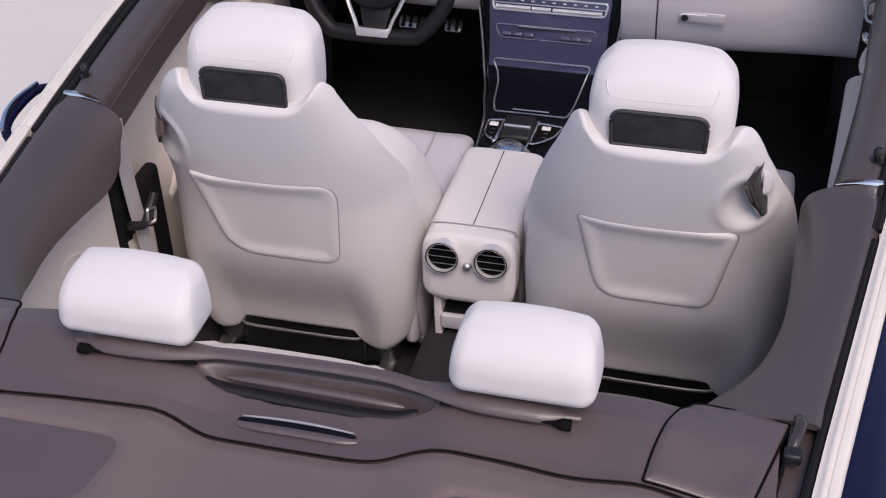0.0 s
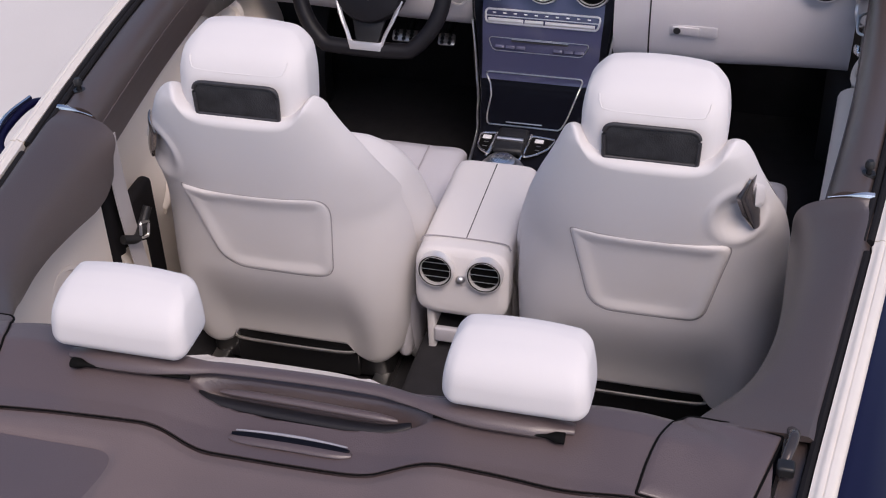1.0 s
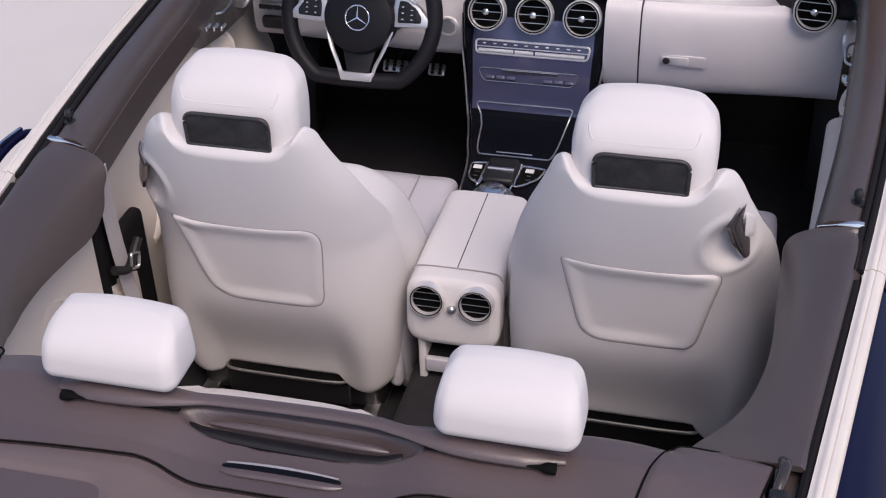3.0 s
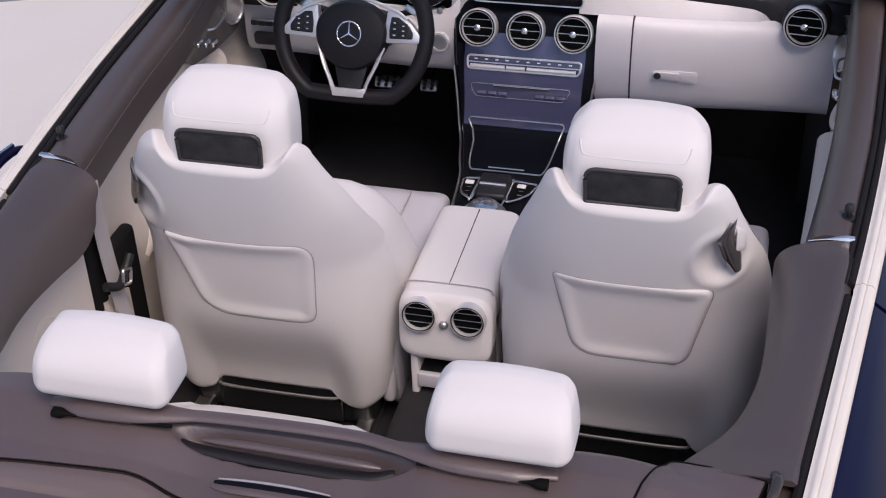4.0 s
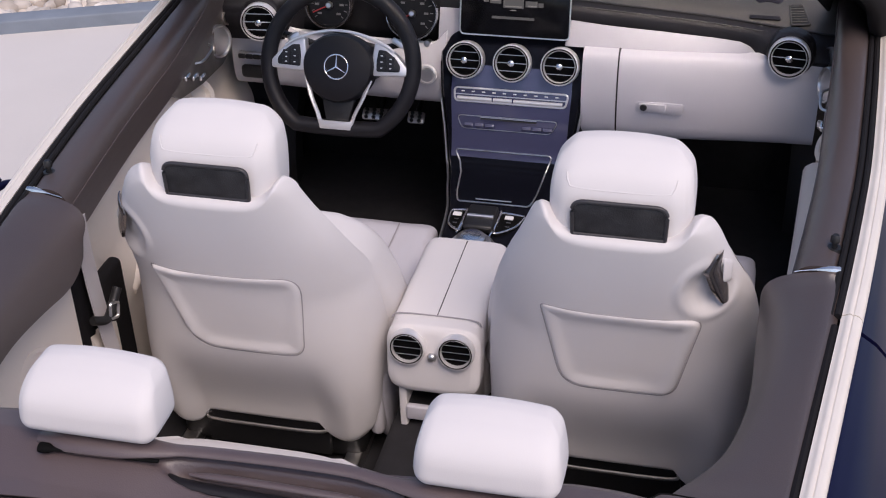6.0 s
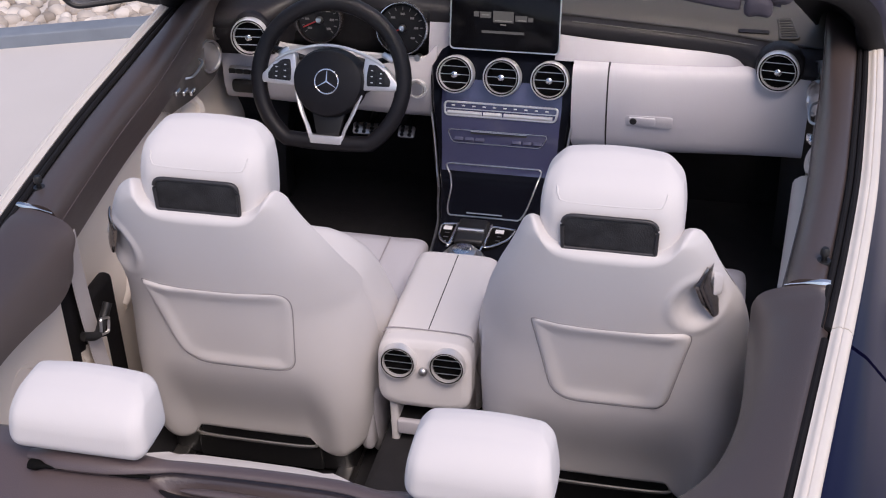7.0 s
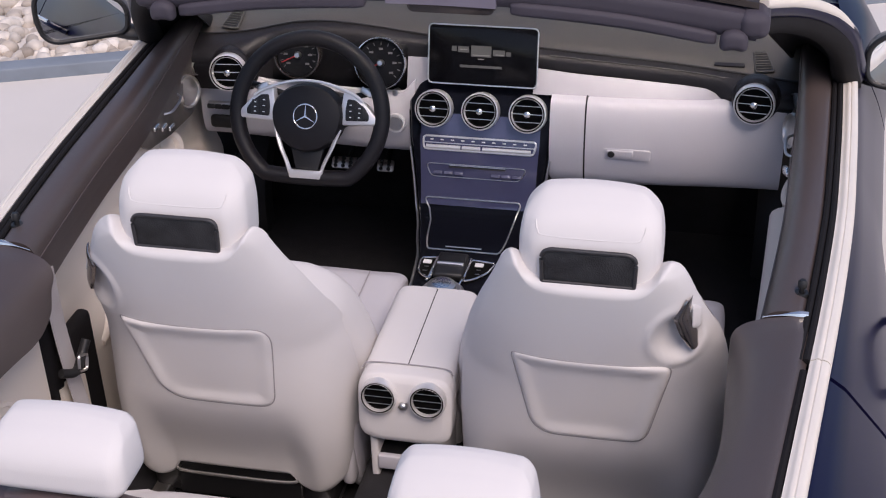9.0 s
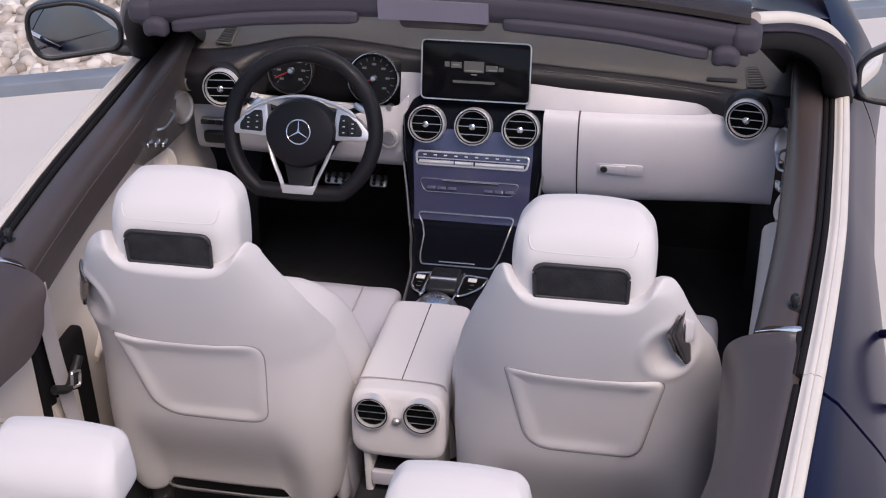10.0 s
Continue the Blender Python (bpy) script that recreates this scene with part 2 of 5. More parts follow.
# half width of the car at the belt line, along its length
BELTLINE = [(-2.2, 0.50), (-1.6, 0.57), (-1.1, 0.61), (-0.7, 0.650), (-0.4, 0.694), (-0.2, 0.723), (0.0, 0.752), (0.17, 0.774), (0.36, 0.796), (0.7, 0.821), (1.03, 0.840), (1.5, 0.85), (2.0, 0.80), (2.4, 0.70)]


def belt(y):
    return (lerps(BELTLINE, y - 0.08) + 2 * lerps(BELTLINE, y) + lerps(BELTLINE, y + 0.08)) / 4


# ---- ground, kerb, pebble bed
def ground_sheet():
    bm = bmesh.new()
    vs = [bm.verts.new(p) for p in ((-600, -600, 0), (600, -600, 0), (600, 600, 0), (-600, 600, 0))]
    bm.faces.new(vs)
    return bm


g = part("ground", ground_sheet(), CONCRETE, None, smooth=False)
tagged(g, "pale smooth paving under the parked car", "ground", kind="structure")
KA, KB = Vector((-7.5, 0.64, 0)), Vector((2.6, 4.68, 0))
KD = (KB - KA).normalized()
KN = Vector((-KD.y, KD.x, 0))
kerb = thing("kerb", KA, "low blue-grey stone kerb edging a pebble bed", "kerb", kind="structure")
kl = 1.25
for i in range(9):
    c = KA + KD * (kl * (i + 0.5)) + KN * 0.05
    part("kerb_stone", rbox((kl - 0.006, 0.10, 0.16), c + Vector((0, 0, -0.025)), 0.008, Matrix.Rotation(math.atan2(KD.y, KD.x), 4, 'Z')), KERB, kerb)


def pebbles():
    rnd = random.Random(4)
    bm = bmesh.new()
    base = bmesh.new()
    bmesh.ops.create_icosphere(base, subdivisions=2, radius=1)
    co = [v.co.copy() for v in base.verts]
    fs = [[v.index for v in f.verts] for f in base.faces]
    base.free()
    verts, faces = [], []
    for layer, count in ((-0.005, 1000), (0.02, 800)):
        for i in range(count):
            p = KA + KD * rnd.uniform(4.2, 8.0) + KN * rnd.uniform(0.12, 1.15)
            s = Vector((rnd.uniform(0.028, 0.055), rnd.uniform(0.025, 0.045), rnd.uniform(0.02, 0.034)))
            m = Matrix.Rotation(rnd.uniform(0, 6.3), 3, 'Z') @ Matrix.Rotation(rnd.uniform(-0.5, 0.5), 3, 'X')
            k = len(verts)
            ph = rnd.uniform(0, 6)
            for c in co:
                w = 1 + 0.10 * math.sin(3 * c.x + ph) + 0.08 * math.sin(4 * c.y + 2 * ph)
                verts.append(p + Vector((0, 0, layer)) + m @ Vector((c.x * s.x * w, c.y * s.y * w, c.z * s.z)))
            faces += [[k + a for a in f] for f in fs]
    me = bpy.data.meshes.new("pebble_bed")
    me.from_pydata([tuple(v) for v in verts], [], faces)
    me.polygons.foreach_set("use_smooth", [True] * len(me.polygons))
    me.materials.append(PEBBLE)
    ob = new("pebble_bed", me)
    return tagged(ob, "bed of pale round pebbles behind the kerb", "pebbles", kind="stuff")


pebbles()
_n = PEBBLE.node_tree
_geo = _n.nodes.new("ShaderNodeNewGeometry")
_ramp = _n.nodes.new("ShaderNodeValToRGB")
_ramp.color_ramp.elements[0].color, _ramp.color_ramp.elements[1].color = (0.36, 0.31, 0.26, 1), (0.74, 0.69, 0.63, 1)
_n.links.new(_geo.outputs["Random Per Island"], _ramp.inputs[0])
_n.links.new(_ramp.outputs[0], _n.nodes["Hue/Saturation/Value"].inputs["Color"])

# ---- car body
body = thing("convertible_car", (0, 0, 0.0), "dark blue metallic convertible car with its roof folded away", "car")


def side_skin(y0, y1, s, n):
    def fn(u, v):
        y = y0 + (y1 - y0) * u
        b = belt(y)
        full = lerps([(-2.2, 0.70), (-1.7, 0.87), (-1.2, 0.905), (0, 0.885), (0.6, 0.895), (1.2, 0.945), (1.5, 0.985), (1.8, 0.95), (2.4, 0.70)], y)
        z = lerps([(0, 0.944), (0.12, 0.922), (0.3, 0.84), (0.42, 0.775), (0.6, 0.62), (0.85, 0.36), (1, 0.22)], v)
        k = lerps([(0, 0.0), (0.12, 0.20), (0.3, 0.66), (0.42, 0.95), (0.6, 1.0), (0.85, 0.97), (1, 0.86)], v)
        k = k ** (1 - 0.45 * ss(0.95, 1.35, y))
        return s * (b + (full - b) * k), y, z
    return sheet(fn, n, 26, (-s * 0.02, 0, 0))


def deck_panel(y0, y1, z):
    def fn(u, v):
        y = y0 + (y1 - y0) * v
        x = (2 * u - 1) * belt(y)
        return x, y, z(y) - 0.04 * abs(2 * u - 1) ** 3 * 0.3
    return sheet(fn, 16, 10, (0, 0, -0.02))


for s, side in ((-1, "left"), (1, "right")):
    part("rear_quarter_panel", side_skin(-2.2, -0.135, s, 26), PAINT, body)
    part("front_fender", side_skin(1.135, 2.4, s, 20), PAINT, body)
part("boot_lid", deck_panel(-2.2, -1.05, lambda y: lerps([(-2.2, 0.93), (-1.9, 1.0), (-1.05, 0.985)], y)), PAINT, body)
part("bonnet", deck_panel(1.5, 2.4, lambda y: lerps([(1.5, 0.955), (2.1, 0.86), (2.4, 0.70)], y)), PAINT, body)
part("front_bumper", rbox((1.38, 0.08, 0.5), (0, 2.39, 0.45), 0.03), PAINT, body)
part("rear_bumper", rbox((1.38, 0.08, 0.7), (0, -2.19, 0.57), 0.03), PAINT, body)
part("floor_pan", rbox((1.56, 2.9, 0.04), (0, 0.1, 0.25), 0), CARPET, body, "black carpeted floor", smooth=False)
part("bulkhead", rbox((1.56, 0.04, 0.66), (0, 1.47, 0.6), 0), CARPET, body, smooth=False)
part("rear_bulkhead", rbox((1.2, 0.04, 0.62), (0, -1.0, 0.58), 0), CARPET, body, smooth=False)
part("transmission_tunnel", rbox((0.2, 2.3, 0.16), (0, 0.25, 0.33), 0.03), CARPET, body)
for s in (-1, 1):
    part("inner_sill", rbox((0.03, 2.9, 0.28), (s * 0.76, 0.1, 0.38), 0.005), CARPET, body)
    for y in (-1.22, 1.54):
        m = facing((s * 0.78, y, 0.325), (s, 0, 0))
        w = part("wheel", lathe([(0.21, -0.10), (0.30, -0.11), (0.325, -0.08), (0.325, 0.06), (0.31, 0.095), (0.225, 0.10), (0.21, 0.07)], m, 40), RUBBER, body, "black tyre")
        part("rim", lathe([(0.0, 0.05), (0.06, 0.055), (0.12, 0.03), (0.2, 0.07), (0.222, 0.085), (0.222, -0.02), (0.0, -0.02)], m, 40), SATIN, w, "satin alloy rim")
    # bright moulding along the belt line behind the door
    def strip(y0, y1):
        def fn(u, v):
            y = y0 + (y1 - y0) * u
            k = lerps([(0, 0), (0.15, 0.002), (0.3, 0.0075), (0.42, 0.008), (0.5, 0.0055), (0.58, 0.008), (0.8, 0.007), (0.93, 0.002), (1, -0.006)], v)
            return s * (belt(y) - 0.027 + 0.032 * v), y, 0.968 - 0.007 * v + k * 0.8
        return sheet(fn, 40, 14, (0, 0, -0.014))
    part("belt_moulding", strip(-1.3, -0.128), BELT, body, "polished metal belt moulding, its sky reflection put in as a cream tone")
    # dark seal between moulding and trim
    part("window_seal", tube([(s * (belt(y) - 0.034), y, 0.960) for y in [-1.0 + 0.05 * i for i in range(18)]], 0.0068, 8), MATTBLACK, body, "black rubber seal")
    part("seal_carrier", sheet(lambda u, v: (s * (belt(-1.0 + 0.88 * u) - 0.066 + 0.03 * v), -1.0 + 0.88 * u, 0.948), 20, 2, (0, 0, -0.01)), BROWN, body)


# ---- doors
PAD_X = [(0, 0.049), (0.1, 0.052), (0.35, 0.079), (0.55, 0.100), (0.68, 0.112), (0.78, 0.119), (0.9, 0.121), (1, 0.118)]
PAD_Z = [(0, 0.955), (0.1, 0.965), (0.35, 0.969), (0.55, 0.965), (0.68, 0.955), (0.78, 0.938), (0.9, 0.905), (1, 0.872)]


def door(s):
    Y0, Y1 = -0.125, 1.125
    d = part("door", side_skin(Y0, Y1, s, 26), PAINT, body, "dark blue outer skin")

    def strip(u, v):
        y = Y0 + (Y1 - Y0 - 0.02) * u
        k = lerps([(0, 0), (0.15, 0.002), (0.3, 0.0075), (0.42, 0.008), (0.5, 0.0055), (0.58, 0.008), (0.8, 0.007), (0.93, 0.002), (1, -0.006)], v)
        return s * (belt(y) - 0.027 + 0.032 * v), y, 0.968 - 0.007 * v + k * 0.8
    part("belt_moulding", sheet(strip, 40, 14, (0, 0, -0.014)), BELT, d, "polished metal belt moulding, its sky reflection put in as a cream tone")
    part("window_seal", tube([(s * (belt(y) - 0.033), y, 0.963) for y in [Y0 + (Y1 - Y0) * i / 24 for i in range(25)]], 0.0062, 8), MATTBLACK, d, "black rubber window seal")
    part("inner_seal", tube([(s * (belt(y) - 0.045), y, 0.963) for y in [Y0 + (Y1 - Y0) * i / 24 for i in range(25)]], 0.0058, 8), MATTBLACK, d, "black rubber window seal")

    def top(u, v):
        y = 0.004 + 1.10 * u
        vs = [min(1.0, max(0.0, v + d)) for d in (-0.09, -0.06, -0.03, 0.0, 0.03, 0.06, 0.09)]
        x = sum(lerps(PAD_X, w) for w in vs) / 7
        z = sum(lerps(PAD_Z, w) for w in vs) / 7 + 0.062 * v * ss(0.5, 1.0, u)
        return s * (belt(y) - x), y, z
    part("top_pad", sheet(top, 30, 36, (0, 0, -0.015)), BROWN, d, "dark brown leather top pad")

    part("pad_stitching", tube([Vector(top(i / 40, 0.80)) + Vector((-s * 0.0006, 0, 0.0006)) for i in range(41)], 0.0010, 6), DECK, d, "brown stitching along the pad")

    def inner(u, v):
        y = 0.0 + 1.12 * u
        z = 0.878 - 0.5 * v
        x = 0.109 - 0.02 * ss(0.0, 0.25, v) + 0.03 * ss(0.35, 0.55, v)
        return s * (belt(y) - x), y, z
    part("inner_panel", sheet(inner, 24, 24, (s * 0.02, 0, 0)), IVORY, d, "ivory leather lower panel")
    # armrest shelf
    part("armrest", tube(spline([(s * (belt(y) - 0.105), y, z) for y, z in ((0.22, 0.60), (0.38, 0.635), (0.6, 0.66), (0.8, 0.70))], 6), lambda u: 0.020 + 0.025 * ss(0, 0.3, u), 14, flat=0.7), IVORY, d, "padded ivory armrest")

    # trim insert below the pad, with loudspeaker rings and switches
    def ins(u, v):
        y = 0.60 + 0.44 * u
        low = lerps([(0, 0.862), (0.08, 0.838), (0.4, 0.808), (0.75, 0.790), (0.9, 0.802), (1, 0.852)], u)
        hi = 0.872 + 0.06 * ss(0.0, 1.0, u)
        z = hi + (low - hi) * v
        return s * (belt(y) - 0.117 - 0.004 * v), y, z
    part("trim_insert", sheet(ins, 24, 8, (s * 0.008, 0, 0)), WOODTRIM, d, "grey-brown glossy trim insert")

    def disc(name, y, z, r, material, label, rim=True):
        m = facing((s * (belt(y) - 0.120), y, z), (-s, -0.35, 0.12))
        o = part(name, lathe([(0, 0.004), (r * 0.8, 0.004), (r * 0.86, 0.010), (r * 0.95, 0.010), (r, 0.004), (r, -0.01)], m), material, d, label)
        part("grille", lathe([(0, 0.0075), (r * 0.4, 0.0075), (r * 0.8, 0.0055)], m), SATIN, d, "perforated satin metal grille")
    disc("speaker_ring", 0.915, 0.856, 0.041, SATIN, "satin metal loudspeaker ring")
    disc("tweeter_ring", 0.996, 0.888, 0.022, SATIN, "satin metal tweeter ring")
    for k in range(3):
        part("seat_switch", rbox((0.012, 0.028, 0.012), (s * (belt(0.70) - 0.124), 0.685 + 0.040 * k, 0.870 - 0.018 * k), 0.004), CHROME, d, "chrome seat switch")
    part("door_handle", tube(spline([(s * (belt(0.76) - 0.116), 0.76, 0.868), (s * (belt(0.78) - 0.132), 0.78, 0.868), (s * (belt(0.84) - 0.132), 0.84, 0.872), (s * (belt(0.86) - 0.116), 0.86, 0.874)], 6), 0.0032, 8), SATIN, d, "slim metal door pull")
    m = facing((s * (belt(0.80) - 0.10), 0.80, 0.765), (-s, -0.3, 0.5))
    part("grommet", lathe([(0, 0.004), (0.018, 0.004), (0.022, 0.014), (0.036, 0.014), (0.042, 0.002), (0.042, -0.02)], m), IVORY, d, "round ivory recess")
    # lock pin
    m = Matrix.Translation((s * (belt(0.066) - 0.062), 0.066, 0.964))
    pin = part("lock_pin", lathe([(0.0045, -0.005), (0.0045, 0.012), (0.0078, 0.014), (0.0078, 0.023), (0.005, 0.027), (0, 0.027)], m, 14), BLACK, d, "black lock pin")
    part("collar", lathe([(0.013, -0.002), (0.011, 0.004), (0.006, 0.004)], m, 16), BLACK, d)
    # outside handle
    h = part("outer_handle", tube(spline([(s * 0.872, 0.045, 0.800), (s * 0.906, 0.075, 0.822), (s * 0.914, 0.15, 0.832), (s * 0.906, 0.225, 0.830), (s * 0.872, 0.255, 0.808)], 6), 0.010, 12, flat=0.8), PAINT, d, "body-coloured pull handle")
    part("chrome_insert", tube(spline([(s * 0.905, 0.060, 0.828), (s * 0.917, 0.10, 0.840), (s * 0.921, 0.15, 0.844), (s * 0.914, 0.22, 0.842)], 6), 0.0055, 8), CHROME, d, "chrome strip")
    return d


for s in (-1, 1):
    door(s)


# ---- rear side trim beside the rear seats
def quarter_trim(s):
    q = thing("rear_side_trim", (s * 0.66, -0.3, 0.5), "brown leather shoulder panel above an ivory side panel", "side trim", "rear side trims")

    INNER = [(-0.60, 0.47), (-0.555, 0.485), (-0.51, 0.512), (-0.46, 0.538), (-0.41, 0.556), (-0.35, 0.570), (-0.29, 0.579), (-0.2, 0.585), (0.0, 0.588)]
    LOWER = [(-0.60, 0.962), (-0.56, 0.955), (-0.52, 0.938), (-0.48, 0.912), (-0.45, 0.895), (-0.3, 0.868), (-0.2, 0.850), (-0.12, 0.835), (-0.07, 0.845), (-0.03, 0.880), (0.0, 0.92)]

    def pad(u, v):
        y = -0.574 + 0.571 * u
        xi = sum(lerps(INNER, y + d) for d in (-0.03, -0.015, 0, 0.015, 0.03)) / 5
        xo = belt(y) - 0.042
        low = sum(lerps(LOWER, y + d) for d in (-0.03, -0.015, 0, 0.015, 0.03)) / 5
        vs = [min(1.0, max(0.0, v + d)) for d in (-0.09, -0.06, -0.03, 0.0, 0.03, 0.06, 0.09)]
        k = sum(lerps([(0, 0), (0.12, 0.06), (0.3, 0.35), (0.5, 0.68), (0.62, 0.87), (0.72, 0.97), (0.85, 1.0), (1, 0.97)], w) for w in vs) / 7
        f = sum(lerps([(0, 0.0), (0.12, -0.04), (0.3, 0.0), (0.5, 0.10), (0.62, 0.24), (0.72, 0.42), (0.85, 0.72), (1, 1.0)], w) for w in vs) / 7
        top = 0.967 + 0.004 * ss(-0.52, -0.57, y)
        nose = ss(0.90, 1.0, u)
        return s * (xo + (xi - xo) * k), y - 0.035 * nose * v ** 2, top - (top - low) * f - 0.004 * nose
    part("shoulder_pad", sheet(pad, 48, 40, (s * 0.012, 0, -0.010)), BROWN, q, "rolled dark brown leather pad")
    # metal clip at the top; the tapering tail draws the pad edge's highlight
    part("end_clip", tube([Vector(pad(1.0, 0.03 + 0.42 * i / 30)) + Vector((0, 0.003, 0.002)) for i in range(31)], lambda u: 0.0066 - 0.0056 * ss(0.25, 0.75, u), 8), CHROME, q, "bright metal end clip, its thin tail standing for the edge highlight")

    def low(u, v):
        y = -0.75 + 0.72 * u
        z = 0.90 - 0.6 * v
        return s * min(belt(y) - 0.075, 0.645), y, z
    part("side_panel", sheet(low, 16, 12, (s * 0.012, 0, 0)), IVORY, q, "ivory leather side panel")
    m = facing((s * 0.645, -0.2, 0.69), (-s, 0, 0.1))
    part("round_speaker", lathe([(0, 0.002), (0.05, 0.002), (0.055, 0.008), (0.062, 0.008), (0.066, 0.0), (0.066, -0.01)], m), IVORY, q, "round ivory loudspeaker cover")
    part("pillar_trim", rbox((0.03, 0.19, 0.44), (s * 0.662, 0.080, 0.50), 0.012), MATTBLACK, q, "black pillar trim")
    part("pillar_edge", rbox((0.04, 0.05, 0.30), (s * 0.664, 0.006, 0.76), 0.012), MATTBLACK, q, "black pillar edge")
    return q


for s in (-1, 1):
    quarter_trim(s)


def seat_belt(s):
    b = thing("seat_belt", (s * 0.62, 0.05, 0.4), "grey seat belt webbing hanging with its metal tongue", "seat belt", "seat belts")

    def web(u, v):
        y = -0.005 + 0.046 * v
        z = 0.90 - 0.5 * u
        x = 0.628 - 0.016 * u + 0.006 * math.sin(5 * u)
        return s * x, y + 0.02 * u, z
    part("webbing", sheet(web, 16, 4, (s * 0.0015, 0, 0)), STRAP, b)
    part("guide_loop", tube(spline([(s * 0.62, -0.02, 0.70), (s * 0.607, 0.01, 0.685), (s * 0.607, 0.04, 0.70), (s * 0.603, 0.062, 0.725)], 6), 0.009, 10), BLACK, b, "black plastic belt guide")
    part("tongue", tube(rounded([(s * 0.600, 0.020, 0.715), (s * 0.600, 0.05, 0.700), (s * 0.600, 0.04, 0.672), (s * 0.600, 0.012, 0.685)], 0.006, 3), 0.0032, 8, closed=True), SATIN, b, "metal belt tongue")
    return b


for s in (-1, 1):
    seat_belt(s)


# ---- front seats
def back_y(z):
    """Rear face of a front seat's back along its height."""
    return 0.17 * (1.045 - z)


SEAT_W = [(0.30, 0.225), (0.36, 0.238), (0.45, 0.245), (0.6, 0.242), (0.72, 0.238), (0.80, 0.230), (0.86, 0.219), (0.90, 0.206), (0.935, 0.191), (0.98, 0.177), (1.02, 0.162), (1.06, 0.148)]
SEAT_D = [(0.30, 0.15), (0.45, 0.19), (0.6, 0.195), (0.75, 0.160), (0.86, 0.095), (0.95, 0.060), (1.05, 0.035)]
# outline of a seat's back, half by half, from the middle of the top down to the middle of the bottom
HORN = [(0.0, 0.983), (0.045, 0.983), (0.082, 0.985), (0.101, 0.992), (0.113, 1.003), (0.122, 1.014), (0.134, 1.020)]
OUTER = HORN + [(0.148, 1.011), (0.164, 0.987), (0.182, 0.945), (0.203, 0.900), (0.219, 0.862), (0.231, 0.820), (0.240, 0.760), (0.245, 0.690), (0.247, 0.600), (0.247, 0.500), (0.243, 0.420), (0.232, 0.362), (0.205, 0.338), (0.165, 0.338), (0.140, 0.352), (0.125, 0.378), (0.06, 0.382)]
INNER_SIDE = HORN + [(0.148, 1.004), (0.162, 0.972), (0.178, 0.935), (0.198, 0.890), (0.219, 0.832), (0.237, 0.770), (0.249, 0.700), (0.254, 0.600), (0.250, 0.500), (0.240, 0.420), (0.228, 0.362), (0.203, 0.338), (0.165, 0.338), (0.140, 0.352), (0.125, 0.378), (0.06, 0.382)]
MID_Z = 0.68


class SeatBack:
    """The rear shell of a front seat: its outline in polar form, its rounding and the scoop for the belt guide."""

    def __init__(self, cx, outer, fat, guide, pocket):
        self.cx, self.outer, self.guide = cx, outer, guide
        q = [Vector(p) for p in pocket]
        self.edges = [(a, Vector((-(b - a).y, (b - a).x)).normalized()) for a, b in zip(q, q[1:] + q[:1])]
        full = [Vector((x + fat * ss(0.80, 0.86, z) * ss(1.02, 0.97, z) * ss(0.12, 0.15, x), z, 0)) for x, z in OUTER]
        left = [Vector((outer * p.x, p.y, 0)) for p in full]
        right = [Vector((-outer * x, z, 0)) for x, z in INNER_SIDE]
        loop = spline(left + [Vector((0, 0.382, 0))] + right[:0:-1], 7, closed=True)
        pol = sorted((math.atan2(p.y - MID_Z, p.x), math.hypot(p.x, p.y - MID_Z)) for p in loop)
        self.ang, self.rad = np.array([a for a, r in pol]), np.array([r for a, r in pol])
        self.side = {1: [(p.y, p.x) for p in full[:5:-1]], -1: [(z, x) for x, z in INNER_SIDE[:5:-1]]}
        for k in self.side:
            self.side[k] = [p for p in ((q[0], q[1]) for q in self.side[k]) if p[1] > 0.126 and (p[0] > 0.37 or p[1] > 0.2)]

    def sunk(self, x, z):
        """Depth of the shallow hollow under the map pocket, shelving towards the outer side."""
        d = min(-(Vector((x, z)) - a).dot(n) for a, n in self.edges)
        return (0.0042 * ss(0.004, 0.034, d) * (1 - 0.75 * ss(0.045, 0.085, self.outer * x))) if d > 0 else 0.0

    def at(self, k, a, rear=True, scoop=True):
        r = np.interp(a, self.ang, self.rad, period=2 * math.pi)
        x, z = r * k * math.cos(a), r * k * math.sin(a) + MID_Z
        w = sum(lerps(self.side[1 if x * self.outer > 0 else -1], z + h) for h in (-0.012, 0.0, 0.012)) / 3
        w += (sum(lerps(self.side[-1 if x * self.outer > 0 else 1], z + h) for h in (-0.012, 0.0, 0.012)) / 3 - w) * ss(0.06, -0.06, abs(x))
        q = min(1.0, abs(x) / (w * 1.008))
        n = 2.6 + 2.6 * ss(0.75, 0.45, z)
        e = 1 - (1 - q ** n) ** (1 / n) if q < 1 else 1.0
        rim = max(0.0, (k - 0.935) / 0.065)
        y = back_y(z) - 0.020 * (1 - q ** 3) + lerps(SEAT_D, z) * e + 0.026 * (1 - math.sqrt(max(0.0, 1 - rim * rim))) * (1 - e)
        y += 0.030 * ss(0.62, 0.42, z) * ss(0.20, 0.12, abs(x)) * (1 - e)
        e = max(e, 1 - math.sqrt(max(0.0, 1 - rim * rim)))
        if not rear:
            y = y * e + 0.006 * min(1.0, (1 - k) / 0.02) + 0.02 * (1 - k) + (1 - e) * (back_y(z) + 0.02 + lerps(SEAT_D, z) * 0.85)
        else:
            y += self.sunk(x, z)
        if rear and scoop:
            gx, gz = self.guide
            q = math.hypot((x - self.outer * gx) / 0.046, (z - gz) / 0.054)
            y += 0.019 * ss(1.0, 0.40, q) - 0.0035 * ss(0.28, 0.0, abs(q - 1.08))
        return Vector((self.cx + x, y, z))

